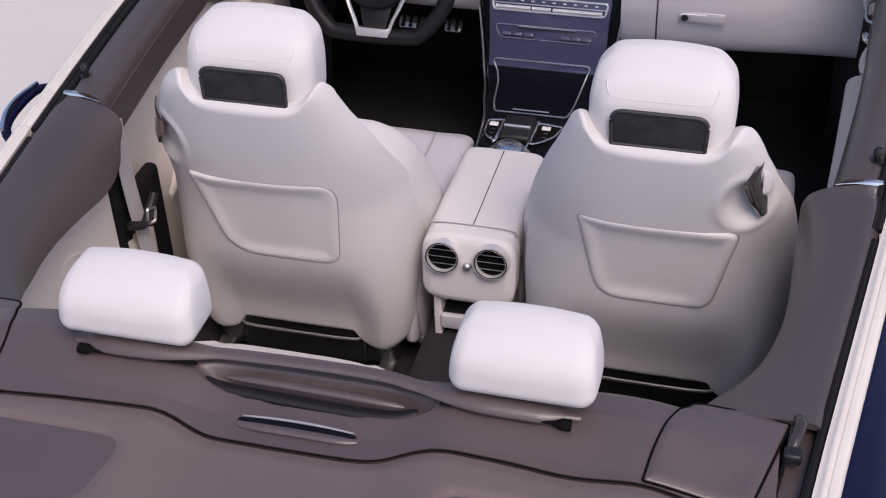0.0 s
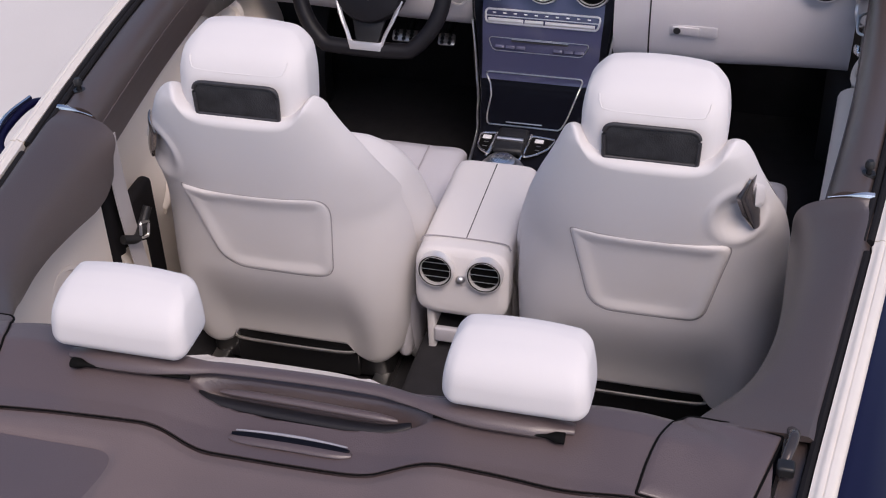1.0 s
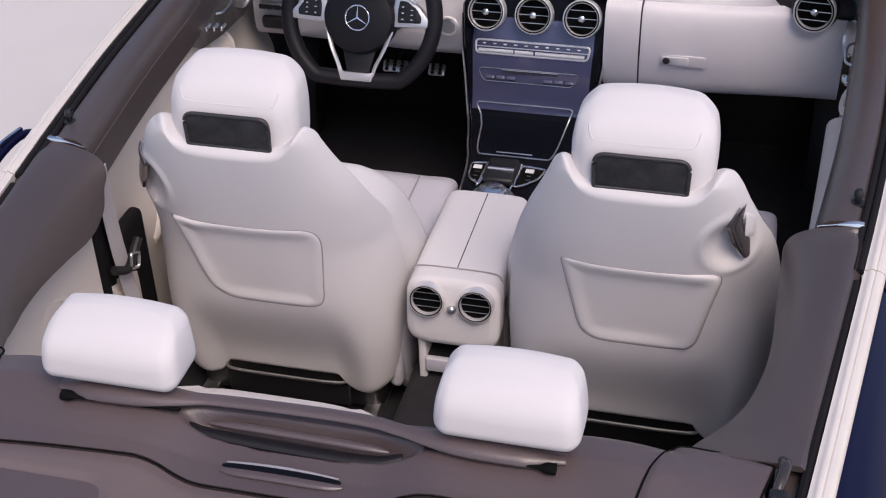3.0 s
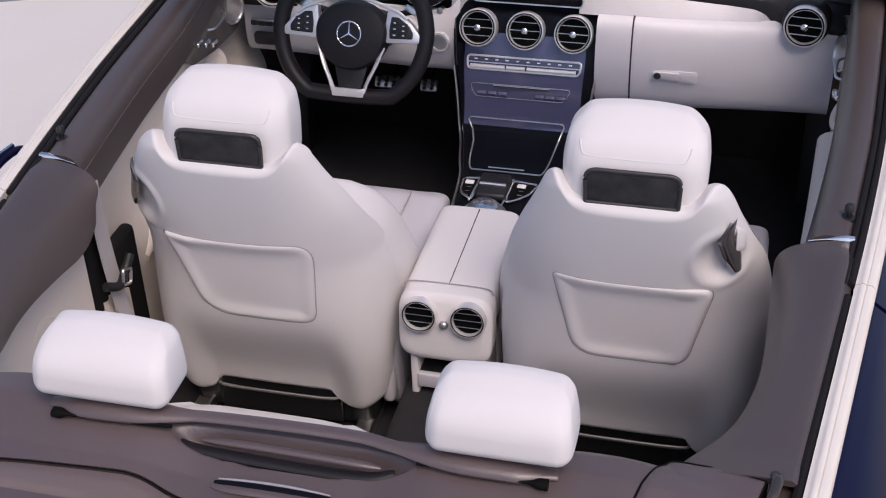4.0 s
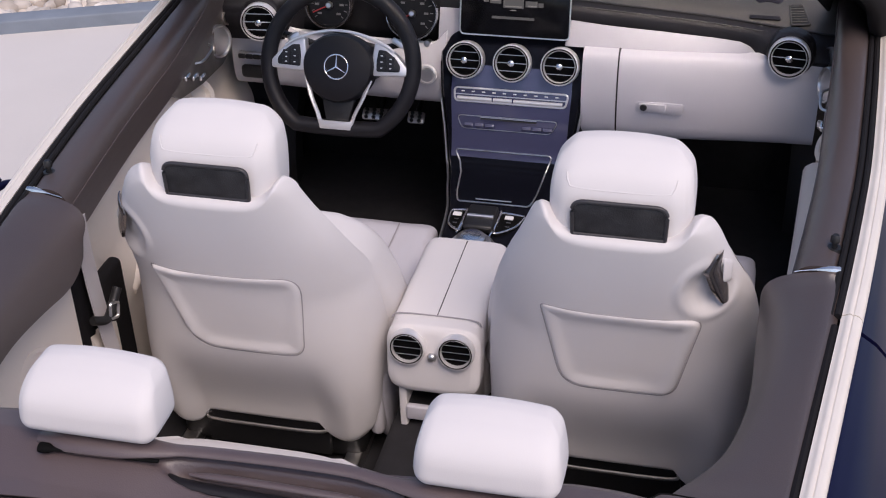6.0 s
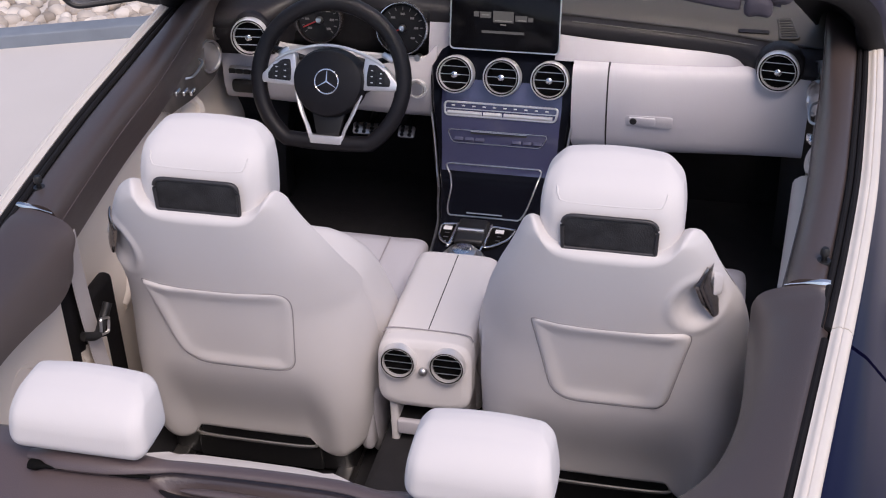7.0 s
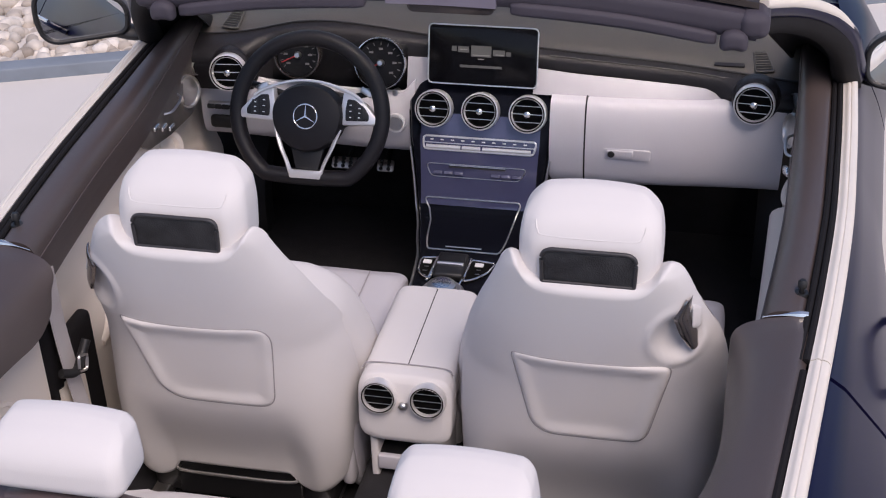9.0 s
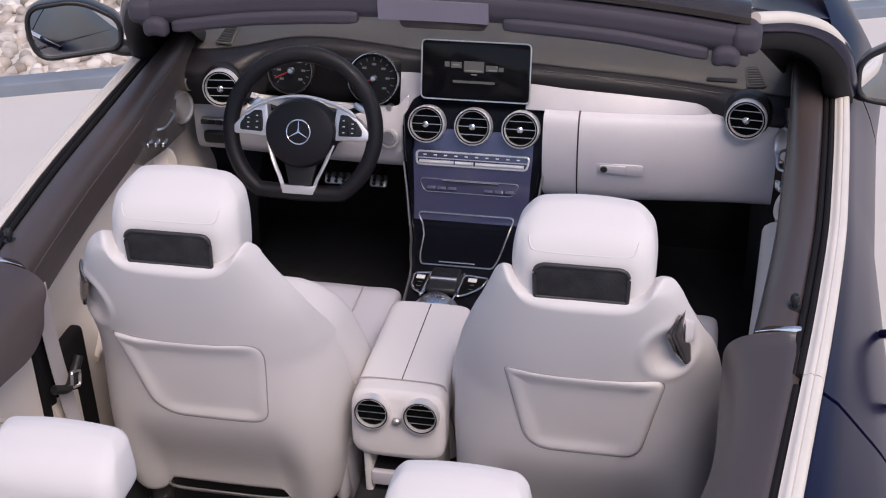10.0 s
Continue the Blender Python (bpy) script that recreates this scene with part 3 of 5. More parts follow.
    def mesh(self):
        nr = 44
        ks = [math.sin(math.pi / 2 * j / nr) ** 0.92 for j in range(1, nr + 1)]
        out = []
        for rear in (True, False):
            bm = bmesh.new()
            rings = [[bm.verts.new(self.at(k, a, rear)) for a in self.ang] for k in ks]
            mid = bm.verts.new(self.at(0.0, 0.0, rear))
            m = len(self.ang)
            for A, B in zip(rings, rings[1:]):
                for i in range(m):
                    bm.faces.new((A[i], A[(i + 1) % m], B[(i + 1) % m], B[i]))
            for i in range(m):
                bm.faces.new((mid, rings[0][(i + 1) % m], rings[0][i]))
            out.append(bm)
        return weld(merge(*out), 0.0004)

    def face(self, x, z, scoop=False):
        """A place on the rear of the shell, x from the seat's middle."""
        a = math.atan2(z - MID_Z, x)
        r = np.interp(a, self.ang, self.rad, period=2 * math.pi)
        return self.at(min(0.999, math.hypot(x, z - MID_Z) / r), a, True, scoop)


def front_seat(cx, outer, fat, guide, pocket, radii, driver):
    t = thing("front_seat", (cx, 0.35, 0.27), "white leather front seat, smooth back shell, " + ("behind the steering wheel" if driver else "facing the glovebox"), "car seat", "front seats")
    sb = SeatBack(cx, outer, fat, guide, pocket)
    part("back_shell", sb.mesh(), WHITE, t, "smooth white leather back", angle=60)

    # front cushion of the backrest, standing out as bolsters
    def bolster(u, v):
        a = 2 * math.pi * u
        z = 0.46 + 0.39 * v
        c, q = math.cos(a), math.sin(a)
        w = lerps(SEAT_W, z) * (1.10 - 0.20 * v * v) + (0.012 if c * outer < 0 else 0.0)
        k = ss(0, 0.12, v) * math.sqrt(max(0.0, 1 - max(0.0, (v - 0.75) / 0.25) ** 2)) * 0.4 + 0.6
        x = w * math.copysign(abs(c) ** 0.5, c) * k
        y = back_y(z) + 0.195 - 0.075 * v * v + 0.085 * math.copysign(abs(q) ** 0.7, q) * k + 0.03 * ss(0.45, 1, abs(c)) * (q > 0)
        return cx + x, y, z
    bm = grid(bolster, 48, 28, closeu=True)
    bmesh.ops.holes_fill(bm, edges=[e for e in bm.edges if e.is_boundary])
    part("backrest_cushion", bm, WHITE, t, "white leather backrest with side bolsters")

    # seat cushion
    def cush(u, v):
        a = 2 * math.pi * u
        y = 0.25 + 0.42 * v
        c, q = math.cos(a), math.sin(a)
        k = 0.72 + 0.28 * (ss(0, 0.06, v) * ss(1.0, 0.90, v))
        x = 0.245 * math.copysign(abs(c) ** 0.45, c) * (0.97 + 0.03 * k)
        z = 0.475 + 0.075 * math.copysign(abs(q) ** 0.5, q) * k + 0.025 * ss(0.15, 0.3, abs(x)) * (q > 0) + 0.02 * v
        return cx + x, y, z
    bm = grid(cush, 48, 24, closeu=True)
    bmesh.ops.holes_fill(bm, edges=[e for e in bm.edges if e.is_boundary])
    part("seat_cushion", bm, GREYLEATHER, t, "pale leather seat cushion")
    for k in (-1, 1):
        part("cushion_seam", tube([(cx + k * 0.165, 0.30 + 0.33 * i / 14, 0.562 + 0.011 * i / 14) for i in range(15)], 0.0016, 6), SEAM, t)
    part("cushion_seam", tube([(cx - 0.165 + 0.33 * i / 10, 0.42, 0.5655) for i in range(11)], 0.0016, 6), SEAM, t)
    part("seat_base", rbox((0.40, 0.46, 0.13), (cx, 0.38, 0.345), 0.02), BLACK, t, "black plastic seat base")
    part("side_cover", rbox((0.03, 0.46, 0.13), (cx - outer * 0.225, 0.40, 0.40), 0.014), GREYLEATHER, t, "pale side cover")
    part("hinge_cover", soft_box((0.030, 0.11, 0.20), 0.013, (cx - outer * 0.236, 0.245, 0.400), 8, 0.002, lambda p: Vector((p.x, p.y - 0.22 * p.z, p.z))), GREYLEATHER, t, "pale backrest hinge cover")
    for k in (-1, 1):
        part("seat_rail", rbox((0.035, 0.56, 0.03), (cx + k * 0.18, 0.36, 0.285), 0.004), SATIN, t, "metal seat rail")
    part("lower_panel", rbox((0.27, 0.012, 0.10), (cx, 0.145, 0.345), 0.004), BLACK, t, "black plastic panel under the back")
    part("lower_bar", tube(spline([(cx - 0.128, 0.150, 0.366), (cx - 0.118, 0.124, 0.370), (cx, 0.118, 0.372), (cx + 0.118, 0.124, 0.370), (cx + 0.128, 0.150, 0.366)], 8), 0.0036, 8), SATIN, t, "thin metal bar")
    # pocket: a padded flap lying in a fine groove
    out = rounded([(x, z, 0) for x, z in pocket], radii, 7)
    out = [p.lerp(q, j / 6) for p, q in zip(out, out[1:] + out[:1]) for j in range(6 if (q - p).length > 0.03 else 1)]
    cc = sum(out, Vector()) / len(out)
    bm = bmesh.new()
    rings = []
    for k, off in ((1.0, -0.001), (0.99, 0.0008), (0.972, 0.0018), (0.94, 0.0024), (0.90, 0.0025), (0.85, 0.0022), (0.80, 0.0018), (0.74, 0.0014), (0.66, 0.0012), (0.5, 0.0012), (0.3, 0.0014), (0.12, 0.0014)):
        ring = []
        for p in out:
            q = cc + (p - cc) * k
            fold = 0.0050 * ss(0.66, 0.88, k) * ss(0.07, 0.10, outer * q.x)
            ring.append(bm.verts.new(sb.face(q.x, q.y) + Vector((0, -off - fold * ss(1.0, 0.96, k), 0))))
        rings.append(ring)
    for A, B in zip(rings, rings[1:]):
        for i in range(len(A)):
            j = (i + 1) % len(A)
            bm.faces.new((A[i], A[j], B[j], B[i]))
    bm.faces.new(rings[-1])
    pk = part("seat_pocket", bm, WHITE, t, "padded leather map pocket", angle=70)
    # darker half-sunk tube draws the shadow line of the groove round the flap
    part("groove_shadow", tube([sb.face(*(cc + (p - cc) * 1.006).xy) + Vector((0, 0.0002, 0)) for p in out], 0.0012, 6, closed=True), SEAM, pk)
    # belt guide: a smoked metal tongue in the scoop at the outer shoulder, with a pale tab over it
    gx, gz = guide

    def tongue(u, v):
        a = lerps([(0, 0.004), (0.35, -0.013), (0.7, 0.000), (1, 0.017)], v)
        b = lerps([(0, 0.015), (0.35, 0.012), (0.7, 0.028), (1, 0.031)], v)
        x = gx + a + (b - a) * u
        z = gz + 0.078 - 0.106 * v
        p = sb.face(outer * x, z)
        return p + Vector((outer * 0.002, -0.001 - 0.007 * math.sin(math.pi * u) - 0.006 * ss(0.3, 0.0, v), 0))
    gd = part("belt_guide", sheet(tongue, 10, 20, (0, 0.004, 0)), SMOKED, t, "smoked polished metal belt guide")
    tab = rounded([(gx + 0.018, gz + 0.062, 0), (gx + 0.034, gz + 0.044, 0), (gx + 0.034, gz + 0.014, 0), (gx + 0.020, gz + 0.018, 0)], 0.006, 5)
    bm = bmesh.new()
    rings = [[bm.verts.new(sb.face(outer * p.x, p.y) + Vector((0, o, 0))) for p in [c0 + (q - c0) * k for q in tab]] for c0 in [sum(tab, Vector()) / len(tab)] for k, o in ((1.0, 0.004), (1.0, -0.008), (0.85, -0.010), (0.3, -0.010))]
    for A, B in zip(rings, rings[1:]):
        for i in range(len(A)):
            j = (i + 1) % len(A)
            bm.faces.new((A[i], A[j], B[j], B[i]))
    bm.faces.new(rings[-1])
    part("guide_tab", bm, WHITE, gd, "pale guide tab")

    # head restraint
    def rest(p):
        k = 1 - 0.085 * ss(0.0, 0.10, p.z) - 0.05 * ss(-0.04, -0.085, p.z)
        back = 0.044 * max(0.0, (p.z + 0.005) / 0.085) ** 2.2 * ss(0.06, -0.06, p.y)
        crown = -0.006 * (p.x / 0.1) ** 2 * ss(0.03, 0.08, p.z)
        return Vector((p.x * k, p.y + 0.10 * p.z + back, p.z + crown))
    hr = part("headrest", soft_box((0.232, 0.120, 0.166), 0.036, (cx - 0.002, 0.084, 1.028), 26, 0.004, rest), WHITE, t, "white leather head restraint", angle=80)

    def on_rest(x, z):
        p = rest(Vector((x, -0.060, z)))
        return Vector((cx - 0.002 + p.x, 0.084 + p.y - 0.0045 * (1 - (x / 0.116) ** 2) * (1 - (z / 0.083) ** 2), 1.028 + p.z))
    part("crown_seam", tube(spline([on_rest(x, z) + Vector((0, 0.0010, -0.0002)) for x, z in ((-0.094, 0.050), (-0.088, 0.035), (-0.074, 0.028), (0, 0.027), (0.074, 0.028), (0.088, 0.035), (0.094, 0.050))], 6), 0.00135, 6), WHITE, hr, "pale seam under the crown")
    pan = rounded([(-0.076, 0.981, 0), (0.076, 0.981, 0), (0.078, 1.043, 0), (-0.078, 1.043, 0)], [0.004, 0.004, 0.020, 0.020], 6)
    m = Matrix.Translation((cx, 0.0170, 0)) @ Matrix.Rotation(math.radians(90), 4, 'X')
    pl = part("vent_panel", plate([(p.x, p.y) for p in pan], 0.008, m, 0.003), MESH, hr, "black mesh vent panel")
    part("frame", tube([m @ Vector((p.x, p.y, 0.0075)) for p in pan], 0.0036, 10, closed=True), FRAMEGREY, pl, "dark grey frame")
    for k in (-1, 1):
        part("headrest_post", tube([(cx + k * 0.05, 0.075, 0.90), (cx + k * 0.05, 0.07, 0.99)], 0.006, 10), CHROME, t)
    return t


front_seat(-0.362, -1, 0.014, (0.190, 0.866), [(-0.152, 0.805), (0.142, 0.809), (0.128, 0.614), (-0.085, 0.616)], [0.010, 0.045, 0.030, 0.050], True)
front_seat(0.354, 1, -0.002, (0.154, 0.878), [(-0.132, 0.816), (0.150, 0.816), (0.108, 0.630), (-0.092, 0.630)], [0.012, 0.028, 0.030, 0.045], False)


# ---- rear seats, head restraints, deck
def rear_seat(cx, side):
    t = thing("back_seat", (cx, -0.35, 0.27), "white leather rear seat with rounded cushion edge", "car seat", "rear seats")

    def cush(u, v):
        a = 2 * math.pi * u
        y = -0.62 + 0.51 * v
        c, q = math.cos(a), math.sin(a)
        k = 0.75 + 0.25 * ss(0, 0.1, v) * ss(1, 0.92, v)
        return cx + 0.232 * math.copysign(abs(c) ** 0.4, c) * k, y, 0.46 + 0.09 * math.copysign(abs(q) ** 0.5, q) * k + 0.018 * ss(0.13, 0.22, abs(0.232 * c)) * (q > 0)
    bm = grid(cush, 40, 20, closeu=True)
    bmesh.ops.holes_fill(bm, edges=[e for e in bm.edges if e.is_boundary])
    part("seat_cushion", bm, WHITE, t, "white leather cushion")

    def back(u, v):
        a = 2 * math.pi * u
        z = 0.50 + 0.42 * v
        c, q = math.cos(a), math.sin(a)
        k = 0.85 + 0.15 * ss(1, 0.85, v)
        return cx + 0.225 * math.copysign(abs(c) ** 0.4, c) * k, -0.62 - 0.05 * v + 0.06 * math.copysign(abs(q) ** 0.6, q) * k, z
    bm = grid(back, 40, 16, closeu=True)
    bmesh.ops.holes_fill(bm, edges=[e for e in bm.edges if e.is_boundary])
    part("backrest", bm, WHITE, t, "white leather backrest")
    return t


rear_seat(-0.275, -1)
rear_seat(0.275, 1)


def rear_headrest(cx, s, wide):
    t = thing("rear_headrest", (cx, -0.62, 1.0), "white leather rear head restraint above the brown shelf", "headrest", "rear headrests")

    def rest(p):
        k = 1.0 - 0.10 * ss(-0.03, 0.055, p.z)
        back = 0.040 * max(0.0, (p.z + 0.010) / 0.056) ** 2.2 * ss(0.04, -0.04, p.y)
        return Vector((p.x * k, p.y + 0.14 * p.z + back, p.z - 0.006 * (p.x / 0.09) ** 2 * ss(0.0, 0.04, p.z)))
    part("cushion", soft_box((wide, 0.088, 0.088), 0.019, (cx, -0.622, 1.0625), 26, 0.003, rest), WHITE, t, angle=80)
    # black tube in place of the shadow gap under the cushion's base
    part("bracket_shadow", tube(spline([(cx + s * 0.066, -0.673, 1.0005), (cx + s * 0.035, -0.674, 1.001), (cx - s * 0.02, -0.673, 1.001), (cx - s * 0.10, -0.669, 1.001)], 8), lambda u: 0.0028 + 0.0052 * ss(0.28, 0.12, u), 10, flat=0.8), VOID, t, "black strip for the shadow gap under the headrest")
    part("post", tube([(cx, -0.625, 0.95), (cx, -0.622, 1.04)], 0.011, 10), BLACK, t)
    return t


rear_headrest(-0.258, -1, 0.192)
rear_headrest(0.270, 1, 0.182)


def well(x, y):
    """Share by which the oval well behind the hoop is sunk."""
    q = ((abs(x - 0.002) / 0.158) ** 2.6 + (abs(y + 0.667 - 0.004 * (x / 0.15) ** 2) / 0.023) ** 2.2)
    return ss(1.1, 0.6, q)


def deck_z(x, y):
    mid = ss(0.20, 0.10, abs(x))
    z = lerps([(-1.3, 1.00), (-1.0, 1.00), (-0.80, 0.985), (-0.72, 0.984), (-0.64, 0.998), (-0.60, 0.992), (-0.57, 0.968), (-0.55, 0.93)], y)
    z -= 0.016 * mid * ss(-0.60, -0.66, y)
    return z - 0.035 * ss(0.40, 0.62, abs(x))


def seam_y(x):
    """The cover's front edge across the car."""
    table = [(-0.7, -0.775), (-0.398, -0.757), (-0.321, -0.749), (-0.243, -0.744), (-0.178, -0.741), (-0.150, -0.748), (-0.115, -0.760), (-0.008, -0.760), (0.066, -0.759), (0.101, -0.757), (0.127, -0.748), (0.150, -0.735), (0.186, -0.730), (0.271, -0.734), (0.341, -0.742), (0.388, -0.738), (0.43, -0.731), (0.512, -0.737), (0.7, -0.75)]
    return sum(lerps(table, x + d) for d in (-0.02, -0.01, 0, 0.01, 0.02)) / 5


def shelf():
    t = thing("rear_shelf", (0, -0.66, 0.6), "brown leather rear shelf behind the rear head restraints", "shelf")

    def fn(u, v):
        x = -0.585 + 1.17 * u
        y0 = -0.553 - 0.072 * ss(0.40, 0.30, abs(x))
        y = y0 + (seam_y(x) + 0.0012 - y0) * v
        return x, y, deck_z(x, y) - 0.022 * well(x, y)
    part("shelf_top", sheet(fn, 180, 44, (0, 0, -0.02)), DECK, t, angle=70)
    part("shelf_front", rbox((1.10, 0.02, 0.40), (0, -0.70, 0.73), 0.004), DECK, t)
    # padded hoop bar that runs from one bracket to the other over a sunk well
    part("hoop", tube(spline([(-0.335, -0.652, 0.999), (-0.26, -0.655, 1.003), (-0.20, -0.653, 1.004), (-0.155, -0.651, 1.005), (-0.11, -0.647, 1.006), (0.0, -0.643, 1.006), (0.09, -0.644, 1.006), (0.130, -0.650, 1.005), (0.165, -0.655, 1.004), (0.21, -0.656, 1.003), (0.27, -0.656, 1.002), (0.345, -0.652, 0.998)], 8), lambda u: (0.0105 + 0.012 * ss(0.16, 0.36, abs(u - 0.5))) * (1 - 0.6 * ss(0.44, 0.5, abs(u - 0.5))), 16, flat=0.5), DECK, t, "brown padded hoop bar")
    # dark tube puts the shade into the bottom of the brown well
    part("well_shade", tube(spline([(-0.150, -0.668, 0.976), (-0.12, -0.674, 0.972), (0.0, -0.678, 0.970), (0.10, -0.678, 0.971), (0.140, -0.668, 0.976)], 8), lambda u: 0.0095 - 0.004 * abs(2 * u - 1) ** 4, 10, flat=0.5), DARKDASH, t, "dark strip for the shade in the well")
    part("well_bar", tube(spline([(-0.120, -0.664, 0.981), (-0.06, -0.666, 0.984), (0.0, -0.667, 0.984), (0.08, -0.668, 0.983), (0.122, -0.667, 0.980)], 8), lambda u: 0.0062 - 0.004 * abs(2 * u - 1) ** 6, 12, flat=0.75), DECK, t, "brown bar in the well")
    # high brake lamp: dark lens in a bright-edged slot
    lam = part("lamp_housing", tube(spline([(-0.083, -0.729, 0.969), (-0.05, -0.731, 0.9705), (0.0, -0.731, 0.971), (0.05, -0.731, 0.9705), (0.079, -0.728, 0.969)], 8), lambda u: 0.0085 - 0.005 * abs(2 * u - 1) ** 6, 12, flat=0.45), DECK, t, "brown lip of the lamp slot")
    part("lens", tube(spline([(-0.080, -0.7255, 0.9725), (-0.03, -0.7245, 0.974), (0.03, -0.7245, 0.974), (0.076, -0.7255, 0.9725)], 8), lambda u: 0.0052 - 0.003 * abs(2 * u - 1) ** 6, 10, flat=0.5), PIANO, lam, "dark glossy lamp lens")
    part("slot_edge", tube(spline([(-0.076, -0.7205, 0.974), (0.0, -0.7185, 0.9755), (0.072, -0.7205, 0.974)], 8), lambda u: 0.0022 - 0.0012 * abs(2 * u - 1) ** 4, 8), BAND, lam, "thin bright slot edge")
    return t


shelf()


def roof_cover():
    t = thing("soft_top_cover", (0, -0.95, 0.6), "brown soft-top cover panel with shallow recesses", "soft top cover")

    def fn(u, v):
        x = -0.60 + 1.20 * u
        y0 = seam_y(x) - 0.003
        y = y0 + (-1.10 - y0) * v
        roll = 0.004 * ss(0.05, 0.0, v)
        rec = 0
        for a, b in ((-0.46, -0.194), (0.192, 0.46)):
            qx, qy = max(0.0, abs(x - (a + b) / 2) - (b - a) / 2 + 0.04), max(0.0, y + 0.786 + 0.04)
            rec += 0.006 * ss(0.0, -0.012, math.hypot(qx, qy) - 0.04)
        return x, y, deck_z(x, y) - roll - rec
    part("cover_panel", sheet(fn, 160, 60, (0, 0, -0.02)), BROWN2, t)
    part("cover_gap", tube([(-0.58 + 1.16 * i / 60, seam_y(-0.58 + 1.16 * i / 60) - 0.0005, deck_z(-0.58 + 1.16 * i / 60, seam_y(-0.58 + 1.16 * i / 60)) - 0.0012) for i in range(61)], 0.0011, 6), VOID, t, "dark gap along the cover")
    for a, b in ((-0.46, -0.19), (0.19, 0.46)):
        o = rounded([(a + 0.013, -0.798, 0), (b - 0.013, -0.798, 0), (b - 0.013, -1.09, 0), (a + 0.013, -1.09, 0)], [0.032, 0.032, 0.004, 0.004], 8)
        cc = sum(o, Vector()) / len(o)
        bm = bmesh.new()
        rings = [[bm.verts.new((q.x, q.y, deck_z(q.x, q.y) - 0.0045)) for q in [cc + (p - cc) * k for p in o]] for k in (1.0, 0.9, 0.8, 0.65, 0.5, 0.35, 0.2, 0.05)]
        for A, B in zip(rings, rings[1:]):
            for i in range(len(A)):
                bm.faces.new((A[i], A[(i + 1) % len(A)], B[(i + 1) % len(B)], B[i]))
        bm.faces.new(rings[-1])
        part("recess_panel", bm, DECK, t, "darker recessed panel")
    return t


roof_cover()


def hinge_flap(s):
    t = thing("hinge_flap", (s * 0.52, -0.65, 0.9), "brown leather flap over the roof hinge", "flap", "hinge flaps")
    o = rounded([(0.474, -0.572, 0), (0.500, -0.567, 0), (0.540, -0.567, 0), (0.594, -0.578, 0), (0.556, -0.728, 0), (0.431, -0.727, 0), (0.438, -0.669, 0), (0.454, -0.612, 0)], [0.008, 0.010, 0.012, 0.004, 0.004, 0.004, 0.03, 0.02], 5)
    o = [p.lerp(q, j / 5) for p, q in zip(o, o[1:] + o[:1]) for j in range(5 if (q - p).length > 0.02 else 1)]

    def z(x, y):
        return max(0.9665 + 0.006 * ss(0.52, 0.46, x), deck_z(x, y))
    cc = sum(o, Vector()) / len(o)
    bm = bmesh.new()
    rings = [[bm.verts.new((s * (cc + (p - cc) * k).x, (cc + (p - cc) * k).y, z((cc + (p - cc) * k).x, (cc + (p - cc) * k).y) + h)) for p in o] for k, h in ((1, -0.006), (0.99, 0.0015), (0.965, 0.0032), (0.8, 0.0036), (0.6, 0.0038), (0.4, 0.004), (0.2, 0.004))]
    for A, B in zip(rings, rings[1:]):
        for i in range(len(A)):
            j = (i + 1) % len(A)
            bm.faces.new((A[i], A[j], B[j], B[i]))
    bm.faces.new(rings[-1])
    part("flap_panel", bm, DECK, t, angle=60)
    part("flap_gap", tube([(s * (cc + (p - cc) * 1.012).x, (cc + (p - cc) * 1.012).y, z(p.x, p.y) + 0.0008) for p in o], 0.0017, 6, closed=True), VOID, t, "dark gap round the flap")
    part("latch", tube(spline([(s * 0.604, -0.562, 0.966), (s * 0.607, -0.580, 0.976), (s * 0.603, -0.604, 0.975), (s * 0.598, -0.622, 0.968)], 6), lambda u: 0.0085 - 0.002 * u, 12, flat=0.7), BRONZE, t, "smoked metal latch")
    part("latch_foot", rbox((0.022, 0.020, 0.016), (s * 0.600, -0.630, 0.966), 0.004), BLACK, t)
    return t


for s in (-1, 1):
    hinge_flap(s)


